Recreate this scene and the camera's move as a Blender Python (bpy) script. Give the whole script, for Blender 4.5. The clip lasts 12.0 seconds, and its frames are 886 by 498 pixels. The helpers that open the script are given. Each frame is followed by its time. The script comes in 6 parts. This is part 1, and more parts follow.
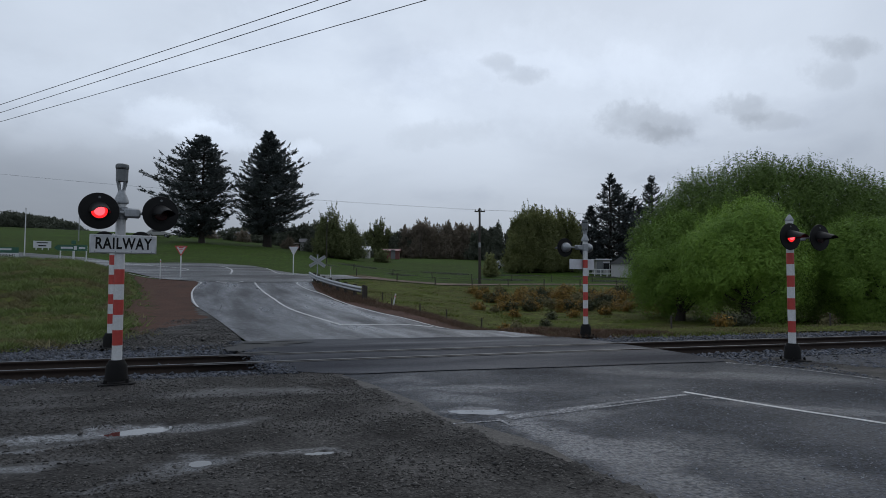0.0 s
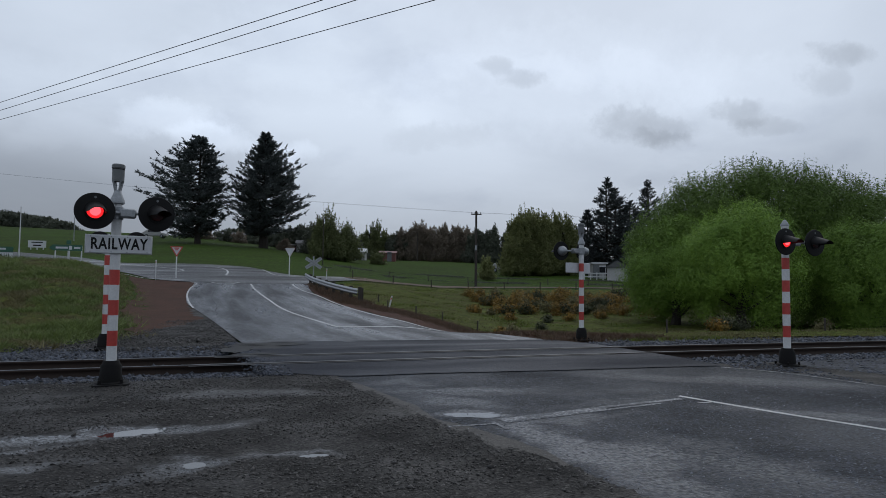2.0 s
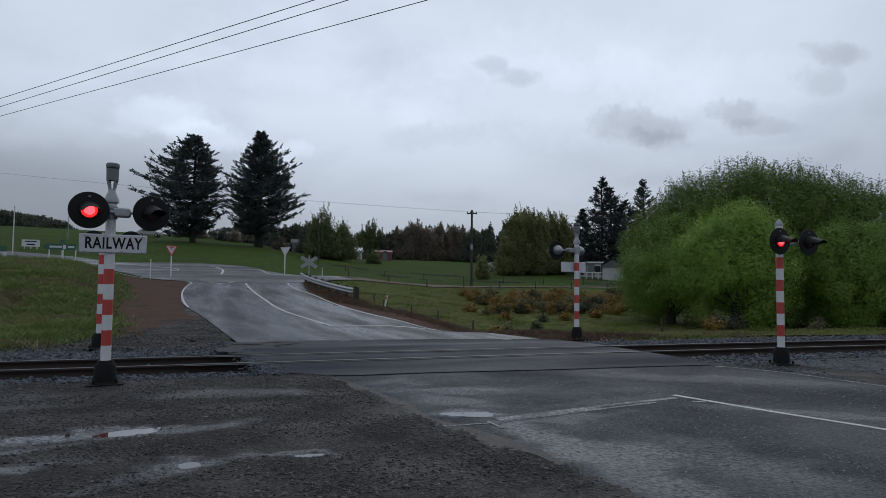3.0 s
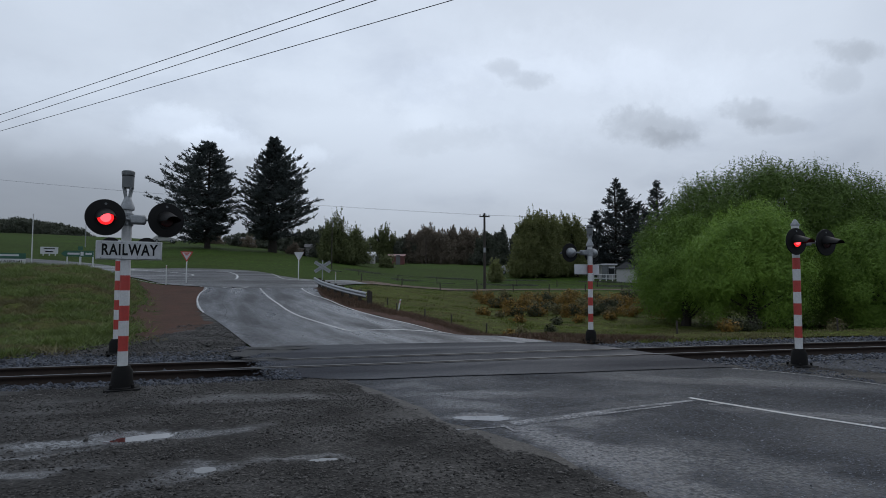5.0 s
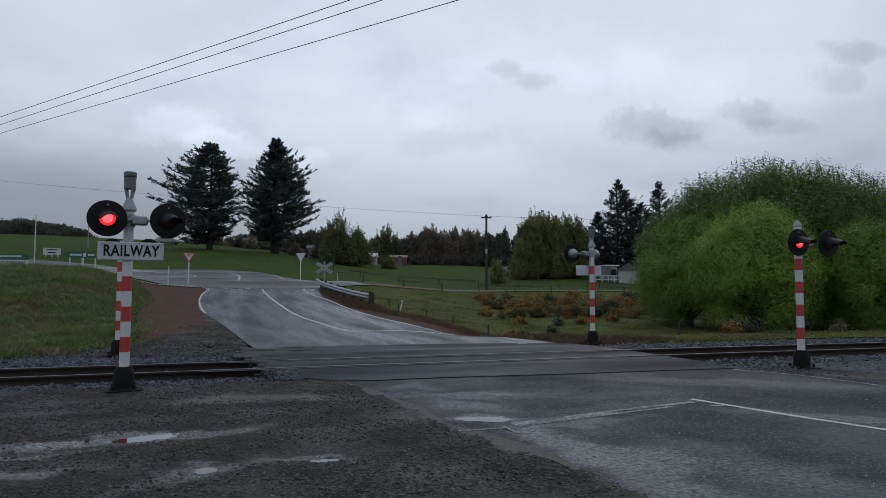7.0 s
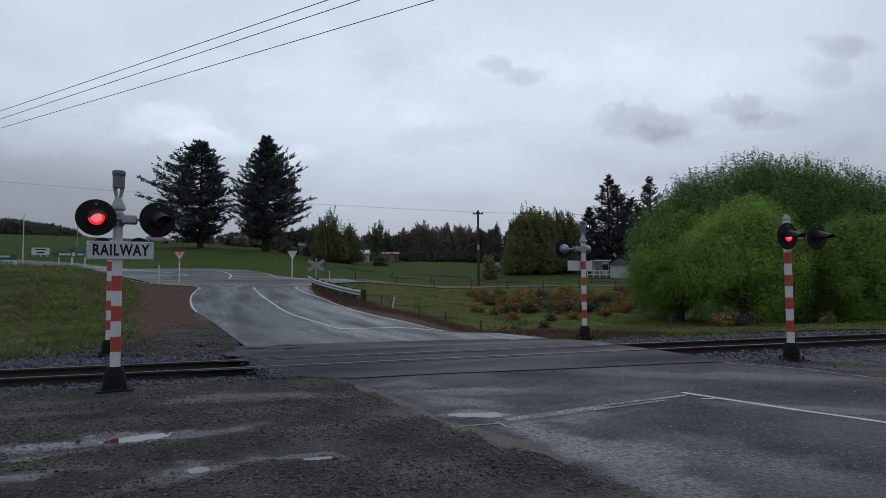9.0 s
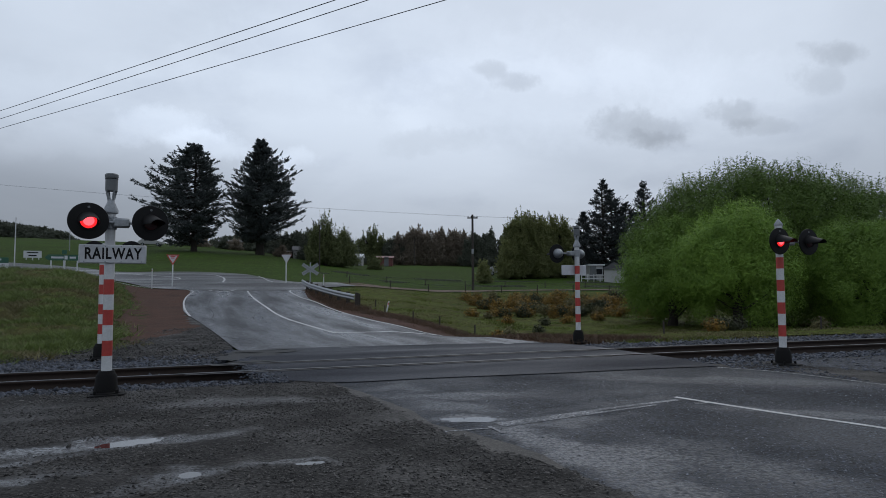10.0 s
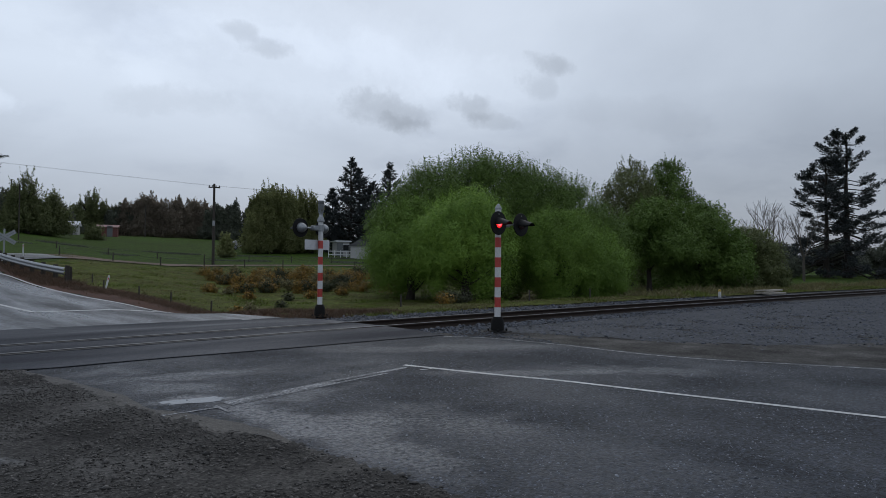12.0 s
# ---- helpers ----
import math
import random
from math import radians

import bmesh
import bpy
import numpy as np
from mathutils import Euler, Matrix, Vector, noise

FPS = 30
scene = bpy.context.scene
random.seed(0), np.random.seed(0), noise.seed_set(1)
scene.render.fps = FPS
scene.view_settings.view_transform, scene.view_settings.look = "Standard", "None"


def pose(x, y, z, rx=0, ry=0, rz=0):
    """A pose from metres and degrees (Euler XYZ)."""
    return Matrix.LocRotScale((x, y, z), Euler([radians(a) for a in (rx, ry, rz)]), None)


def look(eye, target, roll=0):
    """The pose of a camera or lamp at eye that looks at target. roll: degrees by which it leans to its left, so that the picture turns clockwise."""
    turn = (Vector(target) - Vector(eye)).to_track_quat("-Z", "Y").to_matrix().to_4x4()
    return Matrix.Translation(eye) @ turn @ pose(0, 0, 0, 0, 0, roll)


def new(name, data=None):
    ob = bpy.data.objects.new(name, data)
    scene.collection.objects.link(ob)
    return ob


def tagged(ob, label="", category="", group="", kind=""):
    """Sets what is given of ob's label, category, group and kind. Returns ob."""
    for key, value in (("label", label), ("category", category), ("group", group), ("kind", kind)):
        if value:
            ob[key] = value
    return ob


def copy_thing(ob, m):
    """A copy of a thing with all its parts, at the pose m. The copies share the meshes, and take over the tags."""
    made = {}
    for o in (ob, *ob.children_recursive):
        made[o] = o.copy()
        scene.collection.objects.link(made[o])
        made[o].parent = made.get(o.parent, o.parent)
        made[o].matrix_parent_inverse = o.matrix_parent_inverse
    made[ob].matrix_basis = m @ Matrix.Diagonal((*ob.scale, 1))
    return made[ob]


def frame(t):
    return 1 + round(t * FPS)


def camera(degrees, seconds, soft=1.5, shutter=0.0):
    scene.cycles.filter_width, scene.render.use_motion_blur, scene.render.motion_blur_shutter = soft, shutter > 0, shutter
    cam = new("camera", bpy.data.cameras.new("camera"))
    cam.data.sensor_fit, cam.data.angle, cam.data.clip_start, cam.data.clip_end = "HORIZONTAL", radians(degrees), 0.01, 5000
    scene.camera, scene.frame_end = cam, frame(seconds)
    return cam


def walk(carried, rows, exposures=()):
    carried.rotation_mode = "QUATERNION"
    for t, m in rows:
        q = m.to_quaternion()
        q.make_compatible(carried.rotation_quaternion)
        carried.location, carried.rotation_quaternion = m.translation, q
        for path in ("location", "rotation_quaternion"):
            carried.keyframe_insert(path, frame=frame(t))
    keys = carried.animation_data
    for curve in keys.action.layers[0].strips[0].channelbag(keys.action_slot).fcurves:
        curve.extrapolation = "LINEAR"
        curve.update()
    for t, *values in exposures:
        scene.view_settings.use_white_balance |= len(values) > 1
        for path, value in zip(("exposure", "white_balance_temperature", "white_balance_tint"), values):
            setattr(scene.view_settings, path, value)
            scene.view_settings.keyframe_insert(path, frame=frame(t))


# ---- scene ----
# ---- camera and walk ----
cam = camera(71.9, 12.0, soft=0.6)
PATH = [
    (0.0, pose(-0.000, 0.000, 1.550, 92.77, -0.20, 0.00)),
    (0.5, pose(-0.005, 0.010, 1.555, 93.01, -0.37, -0.01)),
    (1.0, pose(-0.001, -0.000, 1.556, 93.00, -0.46, -0.01)),
    (1.5, pose(-0.002, 0.003, 1.551, 93.07, -0.56, 0.09)),
    (2.0, pose(-0.002, -0.001, 1.551, 93.01, -0.59, -0.36)),
    (2.5, pose(0.003, -0.005, 1.555, 93.10, -0.40, -0.76)),
    (3.0, pose(-0.001, -0.003, 1.554, 92.94, -0.59, -0.77)),
    (5.0, pose(0.009, -0.006, 1.557, 93.25, -0.12, 0.47)),
    (5.5, pose(0.014, -0.008, 1.554, 93.39, 0.03, 0.70)),
    (6.0, pose(0.008, -0.006, 1.556, 93.23, -0.12, 0.55)),
    (6.5, pose(0.014, -0.009, 1.556, 93.36, -0.01, 0.58)),
    (7.0, pose(0.016, -0.003, 1.554, 93.36, -0.14, 0.65)),
    (9.0, pose(0.021, -0.003, 1.556, 93.02, 0.39, -0.07)),
    (9.5, pose(0.030, -0.003, 1.559, 93.13, 0.44, -0.12)),
    (10.0, pose(0.033, -0.009, 1.560, 93.39, 0.28, -0.59)),
    (10.5, pose(0.028, 0.000, 1.561, 93.24, 0.32, -0.36)),
    (11.0, pose(0.040, 0.002, 1.554, 92.58, 0.56, -0.87)),
    (11.2, pose(0.061, 0.003, 1.551, 92.51, 0.96, -2.47)),
    (11.3, pose(0.071, 0.003, 1.549, 92.66, 0.91, -3.91)),
    (11.5, pose(0.092, 0.004, 1.546, 92.87, 0.49, -7.86)),
    (11.7, pose(0.126, 0.014, 1.539, 92.18, 0.47, -13.51)),
    (11.8, pose(0.143, 0.019, 1.536, 91.72, 0.34, -16.80)),
    (12.0, pose(0.176, 0.029, 1.529, 91.18, -0.53, -23.89)),
]
walk(cam, PATH)

# ---- world and sun: a wet overcast day ----
world = bpy.data.worlds.new("overcast_sky")
scene.world = world
world.use_nodes = True
wn, wl = world.node_tree.nodes, world.node_tree.links
wn.clear()


def wnode(kind, **values):
    n = wn.new(kind)
    for k, v in values.items():
        n.inputs[k].default_value = v
    return n


w_out = wnode("ShaderNodeOutputWorld")
w_bg = wnode("ShaderNodeBackground", Strength=1.0)
w_co = wnode("ShaderNodeTexCoord")
w_sep = wnode("ShaderNodeSeparateXYZ")
wl.new(w_co.outputs["Generated"], w_sep.inputs[0])
# project the direction onto a flat cloud deck, so that clouds flatten towards the horizon
w_h = wn.new("ShaderNodeMath"); w_h.operation = "MAXIMUM"; w_h.inputs[1].default_value = 0.0
wl.new(w_sep.outputs["Z"], w_h.inputs[0])
w_h2 = wn.new("ShaderNodeMath"); w_h2.operation = "ADD"; w_h2.inputs[1].default_value = 0.26
wl.new(w_h.outputs[0], w_h2.inputs[0])
w_dx = wn.new("ShaderNodeMath"); w_dx.operation = "DIVIDE"
w_dy = wn.new("ShaderNodeMath"); w_dy.operation = "DIVIDE"
wl.new(w_sep.outputs["X"], w_dx.inputs[0]); wl.new(w_h2.outputs[0], w_dx.inputs[1])
wl.new(w_sep.outputs["Y"], w_dy.inputs[0]); wl.new(w_h2.outputs[0], w_dy.inputs[1])
w_deck = wnode("ShaderNodeCombineXYZ", Z=3.7)
wl.new(w_dx.outputs[0], w_deck.inputs["X"]); wl.new(w_dy.outputs[0], w_deck.inputs["Y"])
w_n1 = wnode("ShaderNodeTexNoise", Scale=0.8, Detail=7.0, Roughness=0.52, Distortion=0.35)
w_n2 = wnode("ShaderNodeTexNoise", Scale=2.3, Detail=6.0, Roughness=0.55, Distortion=0.2)
wl.new(w_deck.outputs[0], w_n1.inputs["Vector"]); wl.new(w_deck.outputs[0], w_n2.inputs["Vector"])
w_r1 = wn.new("ShaderNodeValToRGB")
w_r1.color_ramp.elements[0].position, w_r1.color_ramp.elements[0].color = 0.32, (0.535, 0.605, 0.715, 1)
w_r1.color_ramp.elements[1].position, w_r1.color_ramp.elements[1].color = 0.64, (0.70, 0.785, 0.91, 1)
wl.new(w_n1.outputs["Fac"], w_r1.inputs[0])
# ragged dark scud under the deck
w_r2 = wn.new("ShaderNodeValToRGB")
w_r2.color_ramp.elements[0].position, w_r2.color_ramp.elements[0].color = 0.56, (1, 1, 1, 1)
w_r2.color_ramp.elements[1].position, w_r2.color_ramp.elements[1].color = 0.74, (0.90, 0.905, 0.92, 1)
wl.new(w_n2.outputs["Fac"], w_r2.inputs[0])
w_mul = wn.new("ShaderNodeMix"); w_mul.data_type, w_mul.blend_type = "RGBA", "MULTIPLY"
w_mul.inputs["Factor"].default_value = 1.0
wl.new(w_r1.outputs[0], w_mul.inputs["A"]); wl.new(w_r2.outputs[0], w_mul.inputs["B"])
# greyer towards the horizon
w_hr = wn.new("ShaderNodeValToRGB")
w_hr.color_ramp.elements[0].position, w_hr.color_ramp.elements[0].color = 0.0, (0.555, 0.545, 0.56, 1)
w_hr.color_ramp.elements[1].position, w_hr.color_ramp.elements[1].color = 0.26, (1.05, 1.05, 1.05, 1)
wl.new(w_sep.outputs["Z"], w_hr.inputs[0])
w_mul2 = wn.new("ShaderNodeMix"); w_mul2.data_type, w_mul2.blend_type = "RGBA", "MULTIPLY"
w_mul2.inputs["Factor"].default_value = 1.0
wl.new(w_mul.outputs["Result"], w_mul2.inputs["A"]); wl.new(w_hr.outputs[0], w_mul2.inputs["B"])
w_sky = wn.new("ShaderNodeTexSky")
w_sky.sky_type, w_sky.sun_disc = "NISHITA", False
w_sky.sun_elevation, w_sky.sun_rotation = radians(42), radians(20)
w_sc = wn.new("ShaderNodeVectorMath"); w_sc.operation = "SCALE"; w_sc.inputs["Scale"].default_value = 0.06
wl.new(w_sky.outputs[0], w_sc.inputs[0])
w_mix = wn.new("ShaderNodeMix"); w_mix.data_type = "RGBA"; w_mix.inputs["Factor"].default_value = 0.12
wl.new(w_mul2.outputs["Result"], w_mix.inputs["A"]); wl.new(w_sc.outputs[0], w_mix.inputs["B"])


def w_range(src, a, b, lo, hi):
    n = wn.new("ShaderNodeMapRange"); n.interpolation_type = "SMOOTHSTEP"
    for k, v in (("From Min", a), ("From Max", b), ("To Min", lo), ("To Max", hi)):
        n.inputs[k].default_value = v
    wl.new(src, n.inputs["Value"])
    return n.outputs[0]


def w_math(op, a, b):
    n = wn.new("ShaderNodeMath"); n.operation = op
    wl.new(a, n.inputs[0])
    if isinstance(b, float):
        n.inputs[1].default_value = b
    else:
        wl.new(b, n.inputs[1])
    return n.outputs[0]


w_left = w_math("MULTIPLY", w_range(w_sep.outputs["X"], -0.12, -0.5, 0.0, 0.36), w_range(w_sep.outputs["Z"], 0.25, 0.12, 0.0, 1.0))
w_right = w_range(w_sep.outputs["X"], 0.35, 0.95, 0.0, 0.24)
w_dim = w_math("ADD", w_left, w_right)
w_inv = wn.new("ShaderNodeMath"); w_inv.operation = "SUBTRACT"; w_inv.inputs[0].default_value = 1.0
wl.new(w_dim, w_inv.inputs[1])
# torn scud and brighter rolls of cloud: bearing, slope, half-widths, strength
CLOUDS = [(0.095, 0.358, 0.026, 0.014, -0.24), (0.14, 0.332, 0.030, 0.013, -0.22), (0.345, 0.256, 0.066, 0.020, -0.27), (0.375, 0.238, 0.040, 0.012, -0.16),
          (0.495, 0.295, 0.034, 0.018, -0.26), (0.525, 0.268, 0.036, 0.011, -0.17), (-0.02, 0.236, 0.060, 0.016, -0.09), (0.672, 0.386, 0.040, 0.016, -0.24), (0.63, 0.345, 0.030, 0.020, -0.16),
          (-0.455, 0.262, 0.085, 0.022, 0.2), (-0.375, 0.235, 0.055, 0.018, 0.24), (-0.25, 0.208, 0.050, 0.014, 0.2), (-0.64, 0.235, 0.07, 0.02, 0.06), (0.164, 0.308, 0.213, 0.056, 0.08), (0.25, 0.37, 0.20, 0.05, 0.07),
          (-0.08, 0.393, 0.241, 0.056, 0.05), (0.437, 0.342, 0.185, 0.037, 0.05), (-0.55, 0.42, 0.2, 0.05, -0.06), (0.9, 0.30, 0.12, 0.03, -0.06)]
w_yy = w_math("MAXIMUM", w_sep.outputs["Y"], 0.05)
w_ta, w_te = w_math("DIVIDE", w_sep.outputs["X"], w_yy), w_math("DIVIDE", w_sep.outputs["Z"], w_yy)
w_tear = wnode("ShaderNodeTexNoise", Scale=8.0, Detail=7.0, Roughness=0.66)
wl.new(w_co.outputs["Generated"], w_tear.inputs["Vector"])
w_rgb = wn.new("ShaderNodeSeparateColor")
wl.new(w_tear.outputs["Color"], w_rgb.inputs[0])
w_off, w_off2 = w_math("SUBTRACT", w_rgb.outputs[0], 0.5), w_math("SUBTRACT", w_rgb.outputs[1], 0.5)
w_val = w_inv.outputs[0]
for ca, ce, ra, re_, k in CLOUDS:
    du = w_math("DIVIDE", w_math("ADD", w_math("SUBTRACT", w_ta, ca), w_math("MULTIPLY", w_off, 0.05 + ra * 3.2)), ra)
    dv = w_math("DIVIDE", w_math("ADD", w_math("SUBTRACT", w_te, ce), w_math("MULTIPLY", w_off2, 0.04 + re_ * 3.6)), re_)
    dd = w_math("ADD", w_math("MULTIPLY", du, du), w_math("MULTIPLY", dv, dv))
    w_val = w_math("ADD", w_val, w_range(dd, 3.0, 0.0, 0.0, k * 0.85))
w_fin = wn.new("ShaderNodeVectorMath"); w_fin.operation = "SCALE"
wl.new(w_mix.outputs["Result"], w_fin.inputs[0]); wl.new(w_val, w_fin.inputs["Scale"])
wl.new(w_fin.outputs[0], w_bg.inputs["Color"])
wl.new(w_bg.outputs[0], w_out.inputs["Surface"])

sun = new("sun", bpy.data.lights.new("sun", "SUN"))
sun.data.energy, sun.data.angle, sun.data.color = 0.5, radians(40), (1.0, 0.97, 0.93)
sun.matrix_world = look((20, 50, 48), (0, 0, 0))

# ---- materials ----


def material(name, colour, rough=0.8, metal=0.0, spec=0.5, dark=None, scale=6.0, fine=60.0, amount=0.5, bump=0.0,
             bump_scale=80.0, random_by="", random_amount=0.0, translucent=0.0, rough_var=0.0, coat=0.0, speckle=0.0, speckle_scale=60.0, sharp=0.28, along=None, stretch=5.0, patches=(), wet_sheen_colour=None, patch_rough=0.3, patch_spec=0.4, patch_bump=0.5):
    """A procedural surface: two colours mixed by noise at two scales, a fine bump, and an optional random shade."""
    m = bpy.data.materials.new(name)
    m.use_nodes = True
    n, l = m.node_tree.nodes, m.node_tree.links
    n.clear()
    out = n.new("ShaderNodeOutputMaterial")
    b = n.new("ShaderNodeBsdfPrincipled")
    b.inputs["Roughness"].default_value, b.inputs["Metallic"].default_value = rough, metal
    b.inputs["Specular IOR Level"].default_value = spec
    b.inputs["Coat Weight"].default_value = coat
    co = n.new("ShaderNodeTexCoord")
    big = n.new("ShaderNodeTexNoise")
    big.inputs["Scale"].default_value, big.inputs["Detail"].default_value = scale, 5.0
    small = n.new("ShaderNodeTexNoise")
    small.inputs["Scale"].default_value, small.inputs["Detail"].default_value = fine, 3.0
    l.new(co.outputs["Object"], big.inputs["Vector"]); l.new(co.outputs["Object"], small.inputs["Vector"])
    if along is not None:  # drawn out along the way of the wheels
        mp = n.new("ShaderNodeMapping"); mp.vector_type = "TEXTURE"
        mp.inputs["Rotation"].default_value = (0, 0, radians(along))
        mp.inputs["Scale"].default_value = (1, stretch, 1)
        l.new(co.outputs["Object"], mp.inputs["Vector"]); l.new(mp.outputs[0], big.inputs["Vector"])
    add = n.new("ShaderNodeMath"); add.operation = "ADD"
    l.new(big.outputs["Fac"], add.inputs[0]); l.new(small.outputs["Fac"], add.inputs[1])
    ramp = n.new("ShaderNodeMapRange")
    ramp.inputs["From Min"].default_value, ramp.inputs["From Max"].default_value = 1 - sharp, 1 + sharp
    ramp.inputs["To Max"].default_value = amount
    l.new(add.outputs[0], ramp.inputs["Value"])
    mix = n.new("ShaderNodeMix"); mix.data_type = "RGBA"
    dk = dark or tuple(c * 0.45 for c in colour)
    mix.inputs["A"].default_value, mix.inputs["B"].default_value = (*colour, 1), (*dk, 1)
    l.new(ramp.outputs[0], mix.inputs["Factor"])
    colour_out = mix.outputs["Result"]
    if speckle:
        cell = n.new("ShaderNodeTexVoronoi")
        cell.inputs["Scale"].default_value = speckle_scale
        l.new(co.outputs["Object"], cell.inputs["Vector"])
        tone = n.new("ShaderNodeSeparateColor")
        l.new(cell.outputs["Color"], tone.inputs[0])
        sm0 = n.new("ShaderNodeMapRange")
        sm0.inputs["To Min"].default_value, sm0.inputs["To Max"].default_value = 1 - speckle * 0.8, 1 + speckle * 0.6
        l.new(tone.outputs[0], sm0.inputs["Value"])
        # a few pale chips
        chip = n.new("ShaderNodeMath"); chip.operation = "POWER"; chip.inputs[1].default_value = 14.0
        l.new(tone.outputs[1], chip.inputs[0])
        sm = n.new("ShaderNodeMath"); sm.operation = "MULTIPLY_ADD"; sm.inputs[1].default_value = 2.4 * speckle
        l.new(chip.outputs[0], sm.inputs[0]); l.new(sm0.outputs[0], sm.inputs[2])
        sv = n.new("ShaderNodeHueSaturation")
        l.new(sm.outputs[0], sv.inputs["Value"]); l.new(colour_out, sv.inputs["Color"])
        colour_out = sv.outputs["Color"]
    if random_by:
        if random_by == "island":
            geo = n.new("ShaderNodeNewGeometry"); rnd = geo.outputs["Random Per Island"]
        else:
            info = n.new("ShaderNodeObjectInfo"); rnd = info.outputs["Random"]
        hs = n.new("ShaderNodeHueSaturation")
        mr = n.new("ShaderNodeMapRange")
        mr.inputs["To Min"].default_value, mr.inputs["To Max"].default_value = 1 - random_amount, 1 + random_amount
        l.new(rnd, mr.inputs["Value"]); l.new(mr.outputs[0], hs.inputs["Value"])
        l.new(colour_out, hs.inputs["Color"])
        colour_out = hs.outputs["Color"]
    wet = None
    if patches:  # smooth wet or silted places: x, y, half-widths, turn, strength
        warp = n.new("ShaderNodeTexNoise")
        warp.inputs["Scale"].default_value, warp.inputs["Detail"].default_value = 2.2, 6.0
        l.new(co.outputs["Object"], warp.inputs["Vector"])
        shift = n.new("ShaderNodeVectorMath"); shift.operation = "MULTIPLY_ADD"
        shift.inputs[1].default_value, shift.inputs[2].default_value = (0.9, 0.9, 0), (-0.45, -0.45, 0)
        l.new(warp.outputs["Color"], shift.inputs[0])
        moved = n.new("ShaderNodeVectorMath")
        l.new(co.outputs["Object"], moved.inputs[0]); l.new(shift.outputs[0], moved.inputs[1])
        for px_, py_, pa, pb, pt, pk in patches:
            mp_ = n.new("ShaderNodeMapping"); mp_.vector_type = "TEXTURE"
            mp_.inputs["Location"].default_value, mp_.inputs["Rotation"].default_value, mp_.inputs["Scale"].default_value = (px_, py_, 0), (0, 0, pt), (pa, pb, 1000)
            l.new(moved.outputs[0], mp_.inputs["Vector"])
            ln_ = n.new("ShaderNodeVectorMath"); ln_.operation = "LENGTH"
            l.new(mp_.outputs[0], ln_.inputs[0])
            fall = n.new("ShaderNodeMapRange"); fall.interpolation_type = "SMOOTHSTEP"
            for key, val in (("From Min", 1.35), ("From Max", 0.45), ("To Min", 0.0), ("To Max", pk)):
                fall.inputs[key].default_value = val
            l.new(ln_.outputs["Value"], fall.inputs["Value"])
            if wet is None:
                wet = fall.outputs[0]
            else:
                plus = n.new("ShaderNodeMath"); plus.use_clamp = True
                l.new(wet, plus.inputs[0]); l.new(fall.outputs[0], plus.inputs[1]); wet = plus.outputs[0]
        frayed = n.new("ShaderNodeMapRange")
        for key, val in (("From Min", 0.34), ("From Max", 0.62), ("To Min", 0.25), ("To Max", 1.15)):
            frayed.inputs[key].default_value = val
        l.new(small.outputs["Fac"], frayed.inputs["Value"])
        broken = n.new("ShaderNodeMath"); broken.operation = "MULTIPLY"; broken.use_clamp = True
        l.new(wet, broken.inputs[0]); l.new(frayed.outputs[0], broken.inputs[1]); wet = broken.outputs[0]
        # wet places also turn paler and bluer: sky sheen painted into the colour
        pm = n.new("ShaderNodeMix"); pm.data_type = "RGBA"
        pm.inputs["B"].default_value = (*(wet_sheen_colour or colour), 1)
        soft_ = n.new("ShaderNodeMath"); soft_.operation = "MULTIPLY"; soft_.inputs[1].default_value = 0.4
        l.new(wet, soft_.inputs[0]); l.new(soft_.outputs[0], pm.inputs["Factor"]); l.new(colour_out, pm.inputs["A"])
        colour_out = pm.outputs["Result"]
        sp_ = n.new("ShaderNodeMapRange")
        sp_.inputs["To Min"].default_value, sp_.inputs["To Max"].default_value = spec, patch_spec
        l.new(wet, sp_.inputs["Value"]); l.new(sp_.outputs[0], b.inputs["Specular IOR Level"])
    l.new(colour_out, b.inputs["Base Color"])
    if rough_var:
        rr = n.new("ShaderNodeMapRange")
        rr.inputs["From Min"].default_value, rr.inputs["From Max"].default_value = 0.35, 0.65
        rr.inputs["To Min"].default_value, rr.inputs["To Max"].default_value = rough - rough_var, rough + rough_var
        l.new(big.outputs["Fac"], rr.inputs["Value"]); l.new(rr.outputs[0], b.inputs["Roughness"])
        if wet is not None:
            wr = n.new("ShaderNodeMix"); wr.inputs["B"].default_value = patch_rough
            l.new(wet, wr.inputs["Factor"]); l.new(rr.outputs[0], wr.inputs["A"]); l.new(wr.outputs["Result"], b.inputs["Roughness"])
    if bump:
        bt = n.new("ShaderNodeTexNoise")
        bt.inputs["Scale"].default_value, bt.inputs["Detail"].default_value = bump_scale, 4.0
        l.new(co.outputs["Object"], bt.inputs["Vector"])
        bp = n.new("ShaderNodeBump")
        bp.inputs["Strength"].default_value, bp.inputs["Distance"].default_value = min(1.0, bump), 0.02
        l.new(bt.outputs["Fac"], bp.inputs["Height"]); l.new(bp.outputs[0], b.inputs["Normal"])
        if wet is not None:
            calm = n.new("ShaderNodeMapRange")
            calm.inputs["To Min"].default_value, calm.inputs["To Max"].default_value = min(1.0, bump), patch_bump * min(1.0, bump)
            l.new(wet, calm.inputs["Value"]); l.new(calm.outputs[0], bp.inputs["Strength"])
